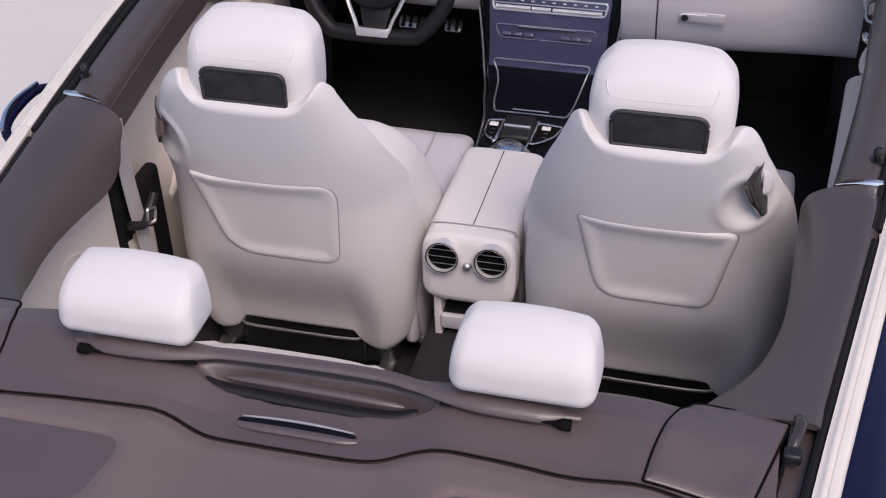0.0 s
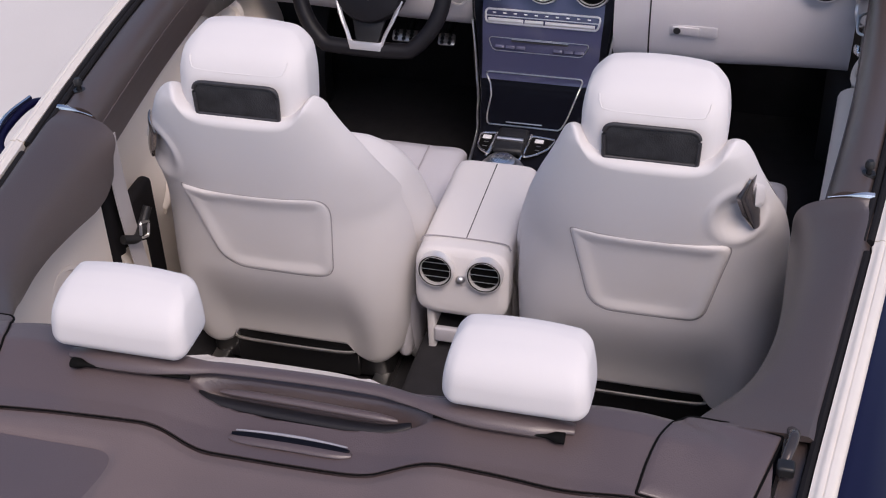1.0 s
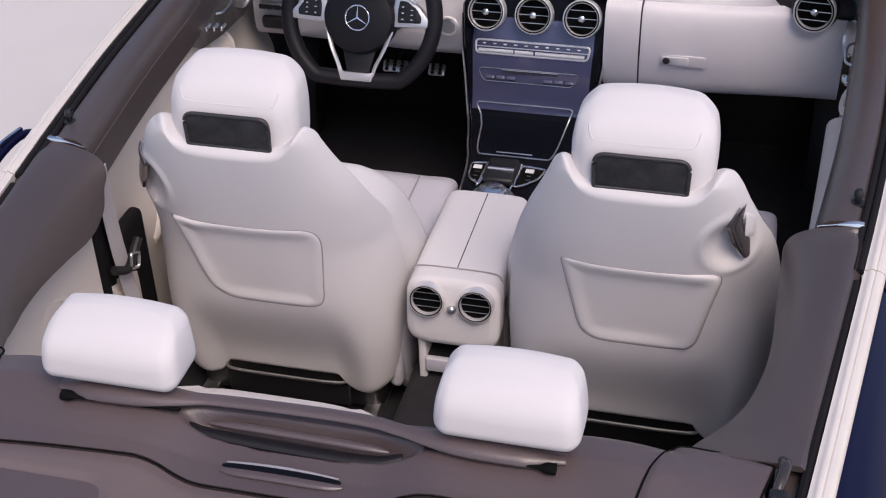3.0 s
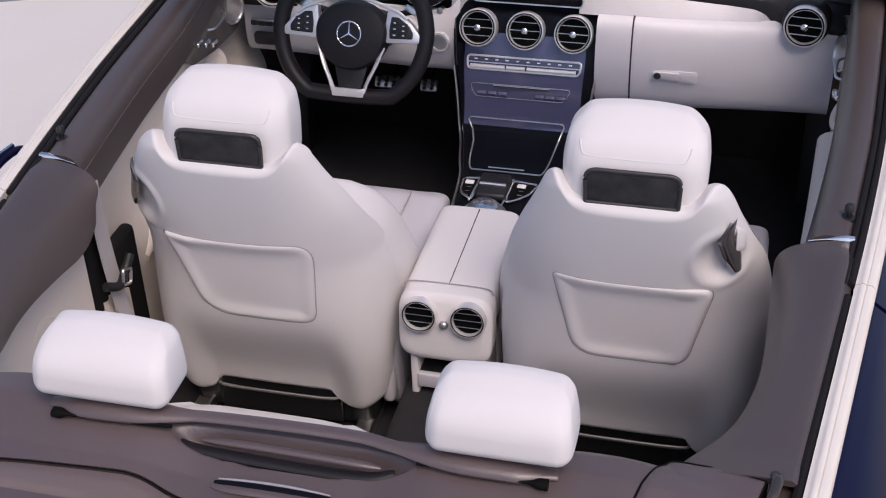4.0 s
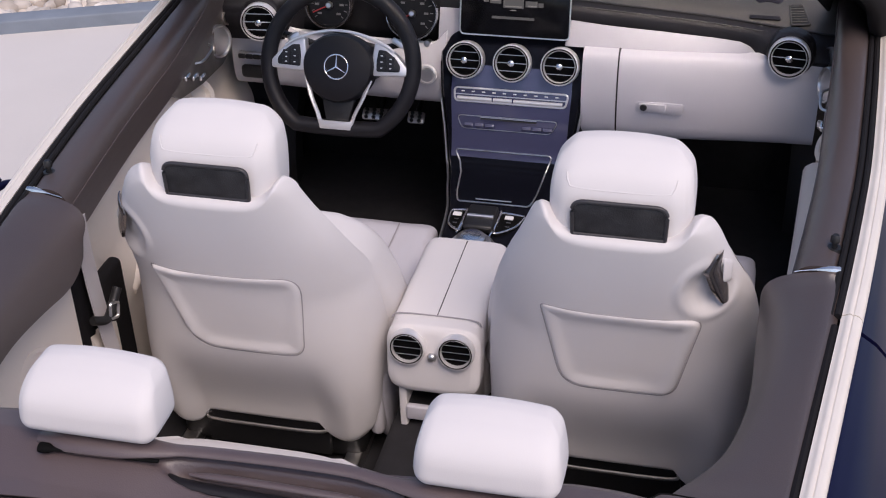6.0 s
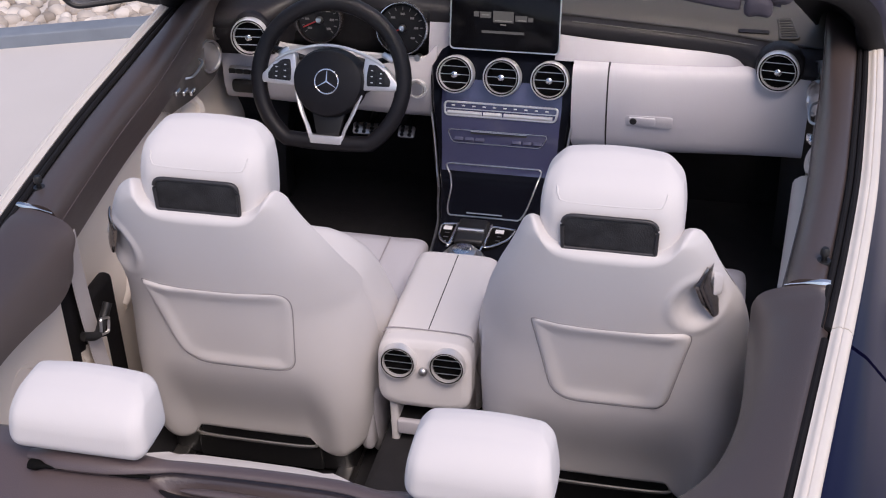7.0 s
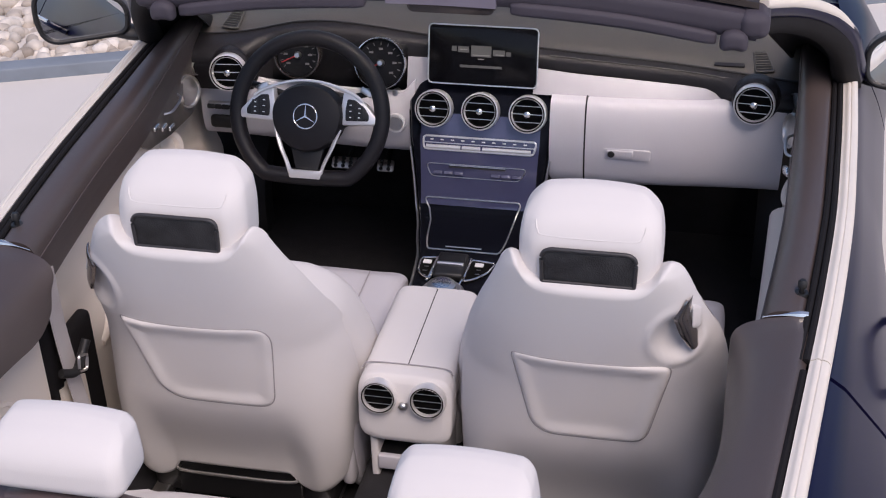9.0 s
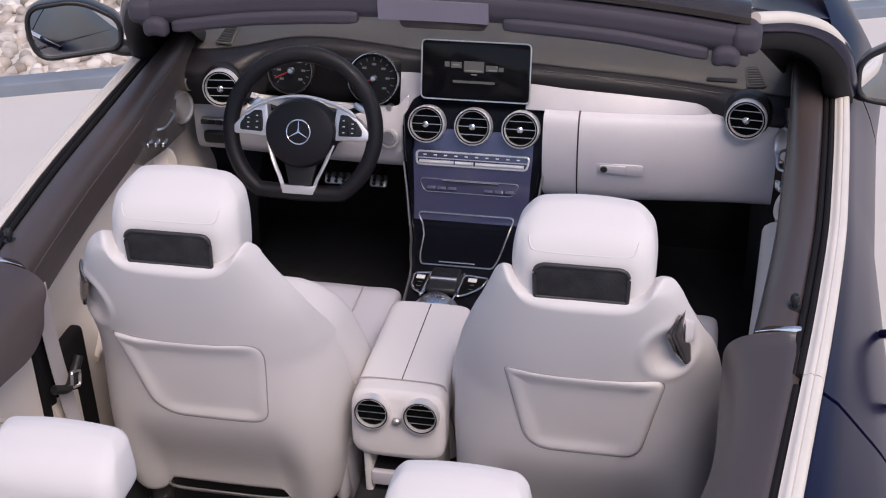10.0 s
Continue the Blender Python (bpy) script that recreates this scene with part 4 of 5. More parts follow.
# ---- centre armrest console
def armrest_console():
    t = thing("centre_console", (0, 0.3, 0.3), "pale leather centre armrest box with rear air vents", "centre console")

    def box(u, v):
        a = 2 * math.pi * u
        y = 0.165 + 0.295 * v
        c, q = math.cos(a), math.sin(a)
        w = 0.089
        k = 1 - 0.04 * (1 - ss(0, 0.05, v) * ss(1, 0.93, v))
        return w * k * math.copysign(abs(c) ** 0.3, c), y, 0.605 + 0.052 * math.copysign(abs(q) ** 0.35, q) * k
    bm = grid(box, 48, 20, closeu=True)
    bmesh.ops.holes_fill(bm, edges=[e for e in bm.edges if e.is_boundary])
    lid = part("armrest_lid", bm, WHITE, t, "pale leather split armrest lid")
    part("lid_split", tube([(0.0, 0.176 + 0.276 * i / 10, 0.6565) for i in range(11)], 0.0013, 6), BLACK, lid, "dark split line")
    part("console_sides", rbox((0.168, 0.22, 0.24), (0, 0.365, 0.46), 0.02), WHITE, t)

    # rear housing with rounded top
    def rear(u, v):
        a = 2 * math.pi * u
        c, q = math.cos(a), math.sin(a)
        # v runs from the front edge to the rear face
        k = 1 - (1 - 0.80) * ss(0.55, 1, v)
        y = 0.172 - 0.045 * math.sin(v * math.pi / 2)
        z = 0.582 + 0.074 * math.copysign(abs(q) ** 0.4, q) * k
        return 0.093 * k * math.copysign(abs(c) ** 0.4, c), y + 0.12 * (z - 0.582), z
    bm = grid(rear, 56, 16, closeu=True)
    bmesh.ops.holes_fill(bm, edges=[e for e in bm.edges if e.is_boundary])
    h = part("rear_housing", bm, WHITE, t, "pale leather rear vent housing", angle=60)
    part("housing_seam", tube(spline([(-0.09, 0.172, 0.645), (-0.075, 0.174, 0.6575), (0, 0.176, 0.6585), (0.075, 0.174, 0.6575), (0.09, 0.172, 0.645)], 8), 0.0014, 6), SEAM, t)
    for x in (-0.048, 0.048):
        vent(t, (x, 0.1276, 0.6145), (0, -1, 0.12), 0.0355, 3, False)
    part("vent_knob", lathe([(0, 0.010), (0.005, 0.0095), (0.0085, 0.006), (0.009, 0), (0.006, -0.004)], facing((0, 0.1255, 0.597), (0, -1, 0.12)), 18), SATIN, t, "satin metal knob")
    # lower stem with open tray
    for s in (-1, 1):
        part("stem_side", rbox((0.016, 0.16, 0.20), (s * 0.066, 0.215, 0.42), 0.005), WHITE, t)
    part("tray", rbox((0.118, 0.09, 0.010), (0, 0.185, 0.455), 0.003), BLACK, t, "open black tray")
    part("tray_lip", rbox((0.118, 0.014, 0.034), (0, 0.137, 0.446), 0.004), GREYLEATHER, t, "pale lip of the tray")
    part("tray_back", rbox((0.12, 0.01, 0.2), (0, 0.24, 0.42), 0), BLACK, t)
    return t


def vent(parent, at, normal, r, vanes, knob=True):
    deep = 1.0 if knob else 0.4
    m = facing(at, normal) @ Matrix.Translation((0, 0, 0.014 if knob else 0.004))
    ring = part("vent_ring", lathe([(r * 0.80, -0.012), (r * 0.80, 0.005), (r * 0.84, 0.008), (r * 0.88, 0.006), (r * 0.90, 0.004), (r * 0.93, 0.008), (r * 0.98, 0.0075), (r, 0.003), (r * 1.02, -0.03 * deep)], m, 48), RING, parent, "bright metal vent ring")
    part("dark_groove", lathe([(r * 0.855, 0.0076), (r * 0.89, 0.0078), (r * 0.915, 0.0076)], m, 48), VOID, ring)
    part("vent_throat", lathe([(r * 0.81, 0.004), (r * 0.80, -0.004 * deep), (r * 0.75, -0.0115 * deep), (0, -0.0120 * deep)], m, 32), VOID, ring, "black vent throat")
    for k in range(vanes):
        h = (k - (vanes - 1) / 2) * r * 0.42
        w = math.sqrt(max(0.0, (r * 0.79) ** 2 - h * h))
        v = part("vane", rbox((2 * w, r * 0.04, 0.004), (0, 0, 0), 0.0005, seg=1), VOID, ring)
        v.data.transform(Matrix.Translation(-ORIGIN[ring]) @ m @ Matrix.Translation((0, h, 0.000)) @ Matrix.Translation(ORIGIN[ring]))
        part("vane_edge", tube([m @ Vector((-w + 2 * w * i / 6, h + 0.0006, 0.0022)) for i in range(7)], r * 0.022, 6), SATIN, ring, "thin bright vane edge")
    if knob:
        part("vent_knob", lathe([(0, 0.014), (r * 0.10, 0.0135), (r * 0.17, 0.011), (r * 0.18, 0.006), (r * 0.13, 0.0), (r * 0.13, -0.011)], m, 20), CHROME, ring, "chrome centre knob")
    return ring


armrest_console()

# ---- dashboard
dash = thing("dashboard", (0, 1.1, 0.6), "dashboard with dark leather top, pale lower panels and round vents", "dashboard")


def profile(table, x0, x1, nu, nv, warp=None, thick=(0, 0.012, 0)):
    ys = [(i / (len(table) - 1), p[0]) for i, p in enumerate(table)]
    pts = spline([(0, p[0], p[1]) for p in table], 6)

    def fn(u, v):
        x = x0 + (x1 - x0) * u
        p = pts[min(len(pts) - 1, round(v * (len(pts) - 1)))]
        q = Vector((x, p.y, p.z))
        return warp(q, u, v) if warp else q
    return sheet(fn, nu, len(pts) - 1, thick)


def sag(q, u, v):
    """The panels sweep back towards the doors and rise a little."""
    a = abs(q.x)
    return Vector((q.x, q.y + 0.02 * ss(0.25, 0.7, a), q.z + 0.004 * ss(0.3, 0.7, a)))


FACE = [(1.12, 0.650), (1.02, 0.652), (0.975, 0.660), (0.952, 0.69), (0.943, 0.75), (0.945, 0.80), (0.953, 0.845), (0.965, 0.869), (0.985, 0.876)]
glove = part("glovebox_lid", profile(FACE, 0.2505, 0.700, 30, 0, sag), DASHPALE, dash, "pale leather glovebox lid")
part("passenger_panel", profile(FACE, 0.166, 0.2465, 8, 0, sag), DASHPALE, dash, "pale leather panel beside the centre stack")
part("glovebox_gap", tube([sag(Vector((0.2485, p.y + 0.004, p.z)), 0, 0) for p in spline([(0, a, b) for a, b in FACE], 5)], 0.003, 6), BLACK, dash, "dark glovebox gap")
m = facing((0.345, 0.9455, 0.755), (0, -1, 0.0))
lt = part("latch_recess", plate([(p.x, p.y) for p in rounded([(-0.052, -0.015, 0), (0.058, -0.015, 0), (0.058, 0.013, 0), (-0.052, 0.013, 0)], 0.008, 4)], 0.003, m, 0.002), DASHPALE, glove, "glovebox latch recess")
part("latch_handle", plate([(p.x, p.y) for p in rounded([(-0.044, -0.010, 0), (0.018, -0.010, 0), (0.018, 0.010, 0), (-0.044, 0.010, 0)], 0.006, 4)], 0.007, m, 0.003), DASHPALE, lt, "pale latch handle")
part("latch_lock", lathe([(0, 0.010), (0.007, 0.010), (0.0085, 0.007)], m @ Matrix.Translation((-0.033, 0, 0)), 18), BLACK, lt, "black lock")
# driver side lower panel with the knee area
KNEE = [(1.20, 0.690), (1.06, 0.680), (1.00, 0.70), (0.985, 0.74), (0.985, 0.79), (0.99, 0.84), (1.0, 0.885)]


def knee(q, u, v):
    """The lower panel dips in front of the instruments."""
    p = sag(q, u, v)
    p.z -= 0.034 * ss(0.78, 0.88, p.z) * ss(0.215, 0.175, abs(p.x + 0.375))
    return p


part("knee_panel", profile(KNEE, -0.718, -0.165, 60, 0, knee), DASHPALE, dash, "pale lower panel under the steering column")


# silver trim band, tapering towards the door
def band(u, v):
    x = 0.12 + 0.43 * u
    top = lerps([(0.12, 0.925), (0.21, 0.917), (0.34, 0.910), (0.46, 0.900), (0.515, 0.893), (0.535, 0.884), (0.546, 0.876), (0.55, 0.8745)], x)
    return x, 0.987 + 0.034 * v + 0.014 * ss(0.25, 0.7, x), 0.8735 + 0.003 * ss(0.3, 0.7, x) + (top - 0.8735) * v


part("trim_band", sheet(band, 60, 8, (0, 0.01, -0.004)), BAND, dash, "silver trim band")
part("trim_band", sheet(lambda u, v: (-0.186 + 0.07 * u, 0.998 + 0.03 * v, 0.850 + 0.083 * v), 8, 6, (0, 0.01, -0.004)), BAND, dash, "silver trim band")


def rise(x):
    """Height of the dash's leather edge across the car: arched over the instruments, falling to the passenger side."""
    t = [(-0.74, -0.012), (-0.66, -0.008), (-0.56, 0.006), (-0.487, 0.026), (-0.42, 0.032), (-0.345, 0.031), (-0.25, 0.022), (-0.15, 0.010), (0.1, -0.006), (0.4, -0.024), (0.595, -0.038), (0.75, -0.050)]
    return sum(lerps(t, x + d) for d in (-0.04, -0.02, 0, 0.02, 0.04)) / 5


def upper(table, x0, x1, material, name, label, fixed):
    def warp(q, u, v):
        return Vector((q.x, q.y - 0.02 * ss(0.4, 0.72, abs(q.x)) - (0.040 * ss(0.535, 0.59, abs(q.x)) * ss(1.0, 0.5, v) if fixed else 0.0), q.z + rise(q.x) * (ss(0.0, 0.6, v) if fixed else 1 - 0.7 * v)))
    return part(name, profile(table, x0, x1, 60, 0, warp, (0, 0, -0.012)), material, dash, label)


upper([(1.050, 0.845), (1.045, 0.880), (1.040, 0.920), (1.046, 0.950), (1.070, 0.963)], -0.725, 0.735, DARKDASH, "dash_upper", "black leather upper dash", True)
upper([(1.072, 0.962), (1.12, 0.976), (1.26, 0.993), (1.36, 0.988), (1.48, 0.965)], -0.735, 0.75, TOPPAD, "dash_top", "grey-brown dash top, windscreen sheen included in its tone", False)
part("stitch_line", tube([(x, 1.069 - 0.02 * ss(0.4, 0.72, abs(x)), 0.9645 + rise(x)) for x in [-0.72 + 1.45 * i / 60 for i in range(61)]], 0.0026, 6), BLACK, dash, "stitched seam")
part("stitch_line", tube([(x, 1.050 - 0.02 * ss(0.4, 0.72, abs(x)), 0.9555 + rise(x)) for x in [0.15 + 0.57 * i / 40 for i in range(41)]], 0.0014, 6), TOPPAD, dash, "stitched seam")
# side demister grilles
for s in (-1, 1):
    o = rounded([(-0.020, -0.036, 0), (0.022, -0.036, 0), (0.010, 0.036, 0), (-0.018, 0.036, 0)], 0.005, 3)
    m = facing((s * 0.640, 1.098, 0.982 + rise(s * 0.640)), (0, -0.28, 1), (s * -0.12, 1, 0))
    gr = part("demister_grille", tube([m @ p for p in o], 0.0028, 8, closed=True), TOPPAD, dash, "side demister grille")
    part("throat", plate([(p.x, p.y) for p in o], 0.002, m), BLACK, gr)
    for k in range(7):
        part("slat", tube([m @ Vector((-0.017, -0.028 + 0.0093 * k, 0.003)), m @ Vector((0.016 - 0.001 * k, -0.028 + 0.0093 * k, 0.003))], 0.0013, 6), TOPPAD, gr)
part("sensor_slot", plate([(p.x, p.y) for p in rounded([(-0.035, -0.006, 0), (0.035, -0.006, 0), (0.035, 0.006, 0), (-0.035, 0.006, 0)], 0.004, 3)], 0.003, facing((0.565, 1.078, 0.9715 + rise(0.565)), (0, -0.3, 1), (0, 1, 0)), 0.001), DARKDASH, dash)
# round outer vents with their dark surrounds
for x, n in ((0.626, (-0.10, -1, 0.16)), (-0.619, (0.10, -1, 0.16))):
    vent(dash, (x, 0.970, 0.893), n, 0.046, 3)
    part("vent_surround", lathe([(0.045, 0.002), (0.050, -0.003), (0.053, -0.016), (0.055, -0.045)], facing((x, 0.968, 0.896), n), 40), DARKDASH, dash)
# light switch row and pale side panel left of the wheel
part("switch_row", rbox((0.078, 0.014, 0.020), (-0.655, 0.990, 0.790), 0.005), SATIN, dash, "metal-edged switch row")
for k in range(4):
    part("switch_key", rbox((0.018, 0.006, 0.012), (-0.684 + 0.019 * k, 0.982, 0.790), 0.002), BLACK, dash)
part("lever_recess", rbox((0.085, 0.02, 0.034), (-0.650, 0.992, 0.746), 0.010), BLACK, dash, "dark lever recess")
m = facing((-0.212, 0.980, 0.778), (0.0, -1, 0.15))
b = part("start_button", lathe([(0, 0.006), (0.016, 0.006), (0.0175, 0.003)], m), SATIN, dash, "round silver start button")
part("button_ring", lathe([(0.0175, 0.002), (0.019, 0.006), (0.023, 0.005), (0.0245, -0.003)], m), RING, b)

# ---- instrument cluster
clu = thing("instrument_cluster", (-0.35, 1.05, 0.85), "instrument cluster with two round black dials and red needles", "instrument cluster")
part("cluster_housing", rbox((0.385, 0.03, 0.14), (-0.372, 1.052, 0.895), 0.02), DIAL, clu, "black instrument panel")
for x, z, r in ((-0.458, 0.924, 0.056), (-0.252, 0.916, 0.062)):
    m = facing((x, 1.018, z), (0.02, -1, 0.32))
    dl = part("dial", lathe([(0, 0.0), (r * 0.9, 0.0), (r * 0.93, 0.008)], m, 48), DIAL, clu, "black dial face")
    part("bezel", lathe([(r * 0.95, 0.004), (r * 0.97, 0.014), (r * 1.0, 0.014), (r * 1.02, 0.004), (r * 1.02, -0.01)], m, 48), CHROME if x > -0.3 else BRONZE, dl, "metal dial bezel")
    for k in range(13):
        a = math.radians(220 - 260 * k / 12)
        part("dial_mark", tube([m @ Vector((r * 0.70 * math.cos(a), r * 0.70 * math.sin(a), 0.002)), m @ Vector((r * 0.82 * math.cos(a), r * 0.82 * math.sin(a), 0.002))], 0.0011, 5), DIM, dl)
    for k in range(0, 13, 2):
        a = math.radians(220 - 260 * k / 12)
        part("dial_figure", rbox((0.010, 0.005, 0.001), m @ Vector((r * 0.55 * math.cos(a), r * 0.55 * math.sin(a), 0.002)), 0, facing((0, 0, 0), (0.02, -1, 0.32)), 1), DIM, dl, smooth=False)
    a = math.radians(205)
    part("needle", tube([m @ Vector((0, 0, 0.006)), m @ Vector((r * 0.78 * math.cos(a), r * 0.78 * math.sin(a), 0.006))], 0.0016, 6), REDMARK, dl, "red needle")
    part("needle_hub", lathe([(0, 0.011), (0.006, 0.0105), (0.0085, 0.006), (0.009, 0)], m, 18), SATIN, dl)
part("reset_knob", lathe([(0, 0.016), (0.007, 0.015), (0.009, 0.010), (0.009, -0.01)], facing((-0.214, 1.012, 0.846), (0, -1, 0.3)), 18), SATIN, clu, "small metal knob")

# ---- steering wheel
TILT_W = math.atan(0.42)
WM = Matrix.Translation((-0.3625, 0.783, 0.882)) @ Matrix.Rotation(math.radians(90) - TILT_W, 4, 'X')
sw = thing("steering_wheel", WM.translation, "black leather flat-bottomed steering wheel with silver spokes", "steering wheel")
rim = []
for i in range(72):
    a = 2 * math.pi * i / 72
    x, y = 0.171 * math.cos(a), 0.171 * math.sin(a)
    y = max(y, -0.138 - 0.006 * math.cos(x * 12))
    rim.append(WM @ Vector((x, y, 0.0)))
part("rim", tube(rim, lambda u: 0.0185, 14, closed=True, up=WM.to_3x3() @ Vector((0, 0, 1))), DARKDASH, sw, "black leather rim")
hub = [Vector((0.084 * math.cos(a), (0.070 if math.sin(a) > 0 else 0.086) * math.sin(a), 0)) for a in [2 * math.pi * i / 40 for i in range(40)]]
hb = part("airbag_hub", plate([(p.x, p.y) for p in hub], 0.05, WM @ Matrix.Translation((0, 0, -0.02)), 0.018), DARKDASH, sw, "black padded hub")
em = WM @ Matrix.Translation((0, -0.004, 0.0305))
part("emblem_ring", tube([em @ Vector((0.0275 * math.cos(a), 0.0275 * math.sin(a), 0.001)) for a in [2 * math.pi * i / 32 for i in range(32)]], 0.0018, 8, closed=True), CHROME, hb, "chrome ring emblem")
for k in range(3):
    a = math.radians(90 + 120 * k)
    part("emblem_bar", tube([em @ Vector((0, 0, 0.001)), em @ Vector((0.027 * math.cos(a), 0.027 * math.sin(a), 0.001))], lambda u: 0.003 - 0.0022 * u, 6), CHROME, hb)
# arched silver bow over the hub and the side spokes
for s in (-1, 1):
    sp = rounded([(s * 0.162, 0.000, 0), (s * 0.160, -0.016, 0), (s * 0.080, -0.020, 0), (s * 0.076, 0.012, 0), (s * 0.082, 0.056, 0), (s * 0.106, 0.052, 0), (s * 0.138, 0.027, 0)], 0.006, 4)
    if s < 0:
        sp = sp[::-1]
    pl = part("spoke", plate([(p.x, p.y) for p in sp], 0.022, WM @ Matrix.Translation((0, 0, -0.008)), 0.005), RING, sw, "bright silver spoke frame")
    kp = rounded([(s * 0.144, 0.006, 0), (s * 0.143, -0.007, 0), (s * 0.090, -0.009, 0), (s * 0.089, 0.014, 0), (s * 0.093, 0.040, 0), (s * 0.110, 0.039, 0), (s * 0.133, 0.022, 0)], 0.004, 4)
    if s < 0:
        kp = kp[::-1]
    pad = part("key_pad", plate([(p.x, p.y) for p in kp], 0.004, WM @ Matrix.Translation((0, 0, 0.0142)), 0.002), BLACK, pl, "black key pad")
    for i in range(2):
        for j in range(3):
            q = WM @ Vector((s * (0.102 + 0.0205 * i), 0.000 + 0.0135 * j - 0.003 * i * j, 0.019))
            part("key", rbox((0.0175, 0.0112, 0.003), q, 0.001, WM.to_3x3().to_4x4(), 1), BLACK, pl)
            part("key_mark", rbox((0.005, 0.0022, 0.0008), WM @ Vector((s * (0.102 + 0.0205 * i), 0.000 + 0.0135 * j - 0.003 * i * j, 0.0210)), 0, WM.to_3x3().to_4x4(), 1), WHITEMARK, pl, smooth=False)
    # lower spokes
    part("lower_spoke", tube(spline([WM @ Vector((s * 0.076, -0.030, 0.010)), WM @ Vector((s * 0.060, -0.075, 0.015)), WM @ Vector((s * 0.044, -0.110, 0.015)), WM @ Vector((s * 0.035, -0.138, 0.012))], 6), 0.0052, 8, flat=0.7), RING, sw, "silver lower spoke")
    part("shift_paddle", rbox((0.03, 0.014, 0.005), WM @ Vector((s * 0.124, 0.056, -0.03)), 0.002, WM.to_3x3().to_4x4() @ Matrix.Rotation(s * -0.5, 4, 'Z')), SATIN, sw, "silver shift paddle")
part("bow", tube(spline([WM @ Vector(p) for p in ((-0.128, 0.036, 0.013), (-0.10, 0.053, 0.014), (-0.05, 0.070, 0.017), (0, 0.076, 0.018), (0.05, 0.070, 0.017), (0.10, 0.053, 0.014), (0.128, 0.036, 0.013))], 6), 0.0038, 8), RING, sw, "silver bow above the hub")
part("lower_bridge", plate([(p.x, p.y) for p in rounded([(-0.041, -0.124, 0), (-0.037, -0.146, 0), (0.037, -0.146, 0), (0.041, -0.124, 0), (0.032, -0.127, 0), (-0.032, -0.127, 0)], 0.003, 3)], 0.017, WM @ Matrix.Translation((0, 0, 0.002)), 0.003), RING, sw, "silver lower spoke bridge")
part("lower_infill", plate([(p.x, p.y) for p in rounded([(-0.05, -0.03, 0), (-0.026, -0.13, 0), (0.026, -0.13, 0), (0.05, -0.03, 0)], 0.003, 3)], 0.010, WM @ Matrix.Translation((0, 0, -0.006)), 0.003), BLACK, sw, "black spoke infill")
part("column", tube([WM @ Vector((0, 0, -0.02)), WM @ Vector((0, 0, -0.22))], 0.048, 16), BLACK, sw, "black steering column")
part("stalk", tube([WM @ Vector((-0.04, 0.03, -0.06)), WM @ Vector((-0.16, 0.06, -0.055))], 0.008, 10), BLACK, sw, "black stalk")
part("stalk", tube([WM @ Vector((0.04, 0.03, -0.06)), WM @ Vector((0.15, 0.06, -0.055))], 0.007, 10), BLACK, sw, "black stalk")
# ---- pedals
pd = thing("pedal_set", (-0.35, 1.2, 0.5), "studded metal pedals in the dark footwell", "pedals")
for x0, w in ((-0.385, 0.085), (-0.283, 0.045)):
    m = facing((x0, 1.13, 0.582), (0, -0.7, 0.7))
    pp = part("pedal", plate([(p.x, p.y) for p in rounded([(-w / 2, -0.018, 0), (w / 2, -0.018, 0), (w / 2, 0.014, 0), (-w / 2, 0.014, 0)], 0.008, 4)], 0.006, m, 0.002), SATIN, pd, "metal pedal plate")
    for i in range(max(2, int(w / 0.02))):
        for j in range(3):
            part("stud", lathe([(0.005, 0), (0.005, 0.004), (0, 0.005)], m @ Matrix.Translation((-w / 2 + 0.012 + 0.02 * i, -0.012 + 0.010 * j, 0.006)), 10), BLACK, pp)
    part("pedal_arm", tube([m @ Vector((0, 0, 0)), m @ Vector((0, 0.10, -0.06))], 0.008, 8), BLACK, pp)

# ---- centre stack
CURVE = spline([(0, 1.012, 0.893), (0, 0.985, 0.85), (0, 0.966, 0.81), (0, 0.946, 0.765), (0, 0.932, 0.72), (0, 0.921, 0.67), (0, 0.910, 0.62), (0, 0.893, 0.590), (0, 0.86, 0.580), (0, 0.80, 0.574), (0, 0.74, 0.568), (0, 0.60, 0.556), (0, 0.50, 0.550)], 8)
WIDTH = [(0.0, 0.130), (0.03, 0.160), (0.10, 0.180), (0.25, 0.172), (0.42, 0.158), (0.55, 0.150), (0.7, 0.132), (0.85, 0.108), (1, 0.090)]
st = thing("centre_stack", (0, 0.85, 0.5), "black lacquer centre stack with vents, key rows and gear selector", "centre stack")


def on_stack(x, v, lift=0.0):
    k = v * (len(CURVE) - 1)
    i = min(len(CURVE) - 2, int(k))
    p = CURVE[i].lerp(CURVE[i + 1], k - i)
    d = (CURVE[i + 1] - CURVE[i]).normalized()
    n = Vector((0, d.z, -d.y))
    if n.z < 0:
        n = -n
    return Vector((x, p.y, p.z)) + n * lift


def stack(u, v):
    w = lerps(WIDTH, v)
    sx = 2 * u - 1
    a = abs(sx)
    drop = 0.018 * (1 - (1 - a ** 8) ** (1 / 8)) if a < 1 else 0.018
    return on_stack(sx * w, v, -drop)


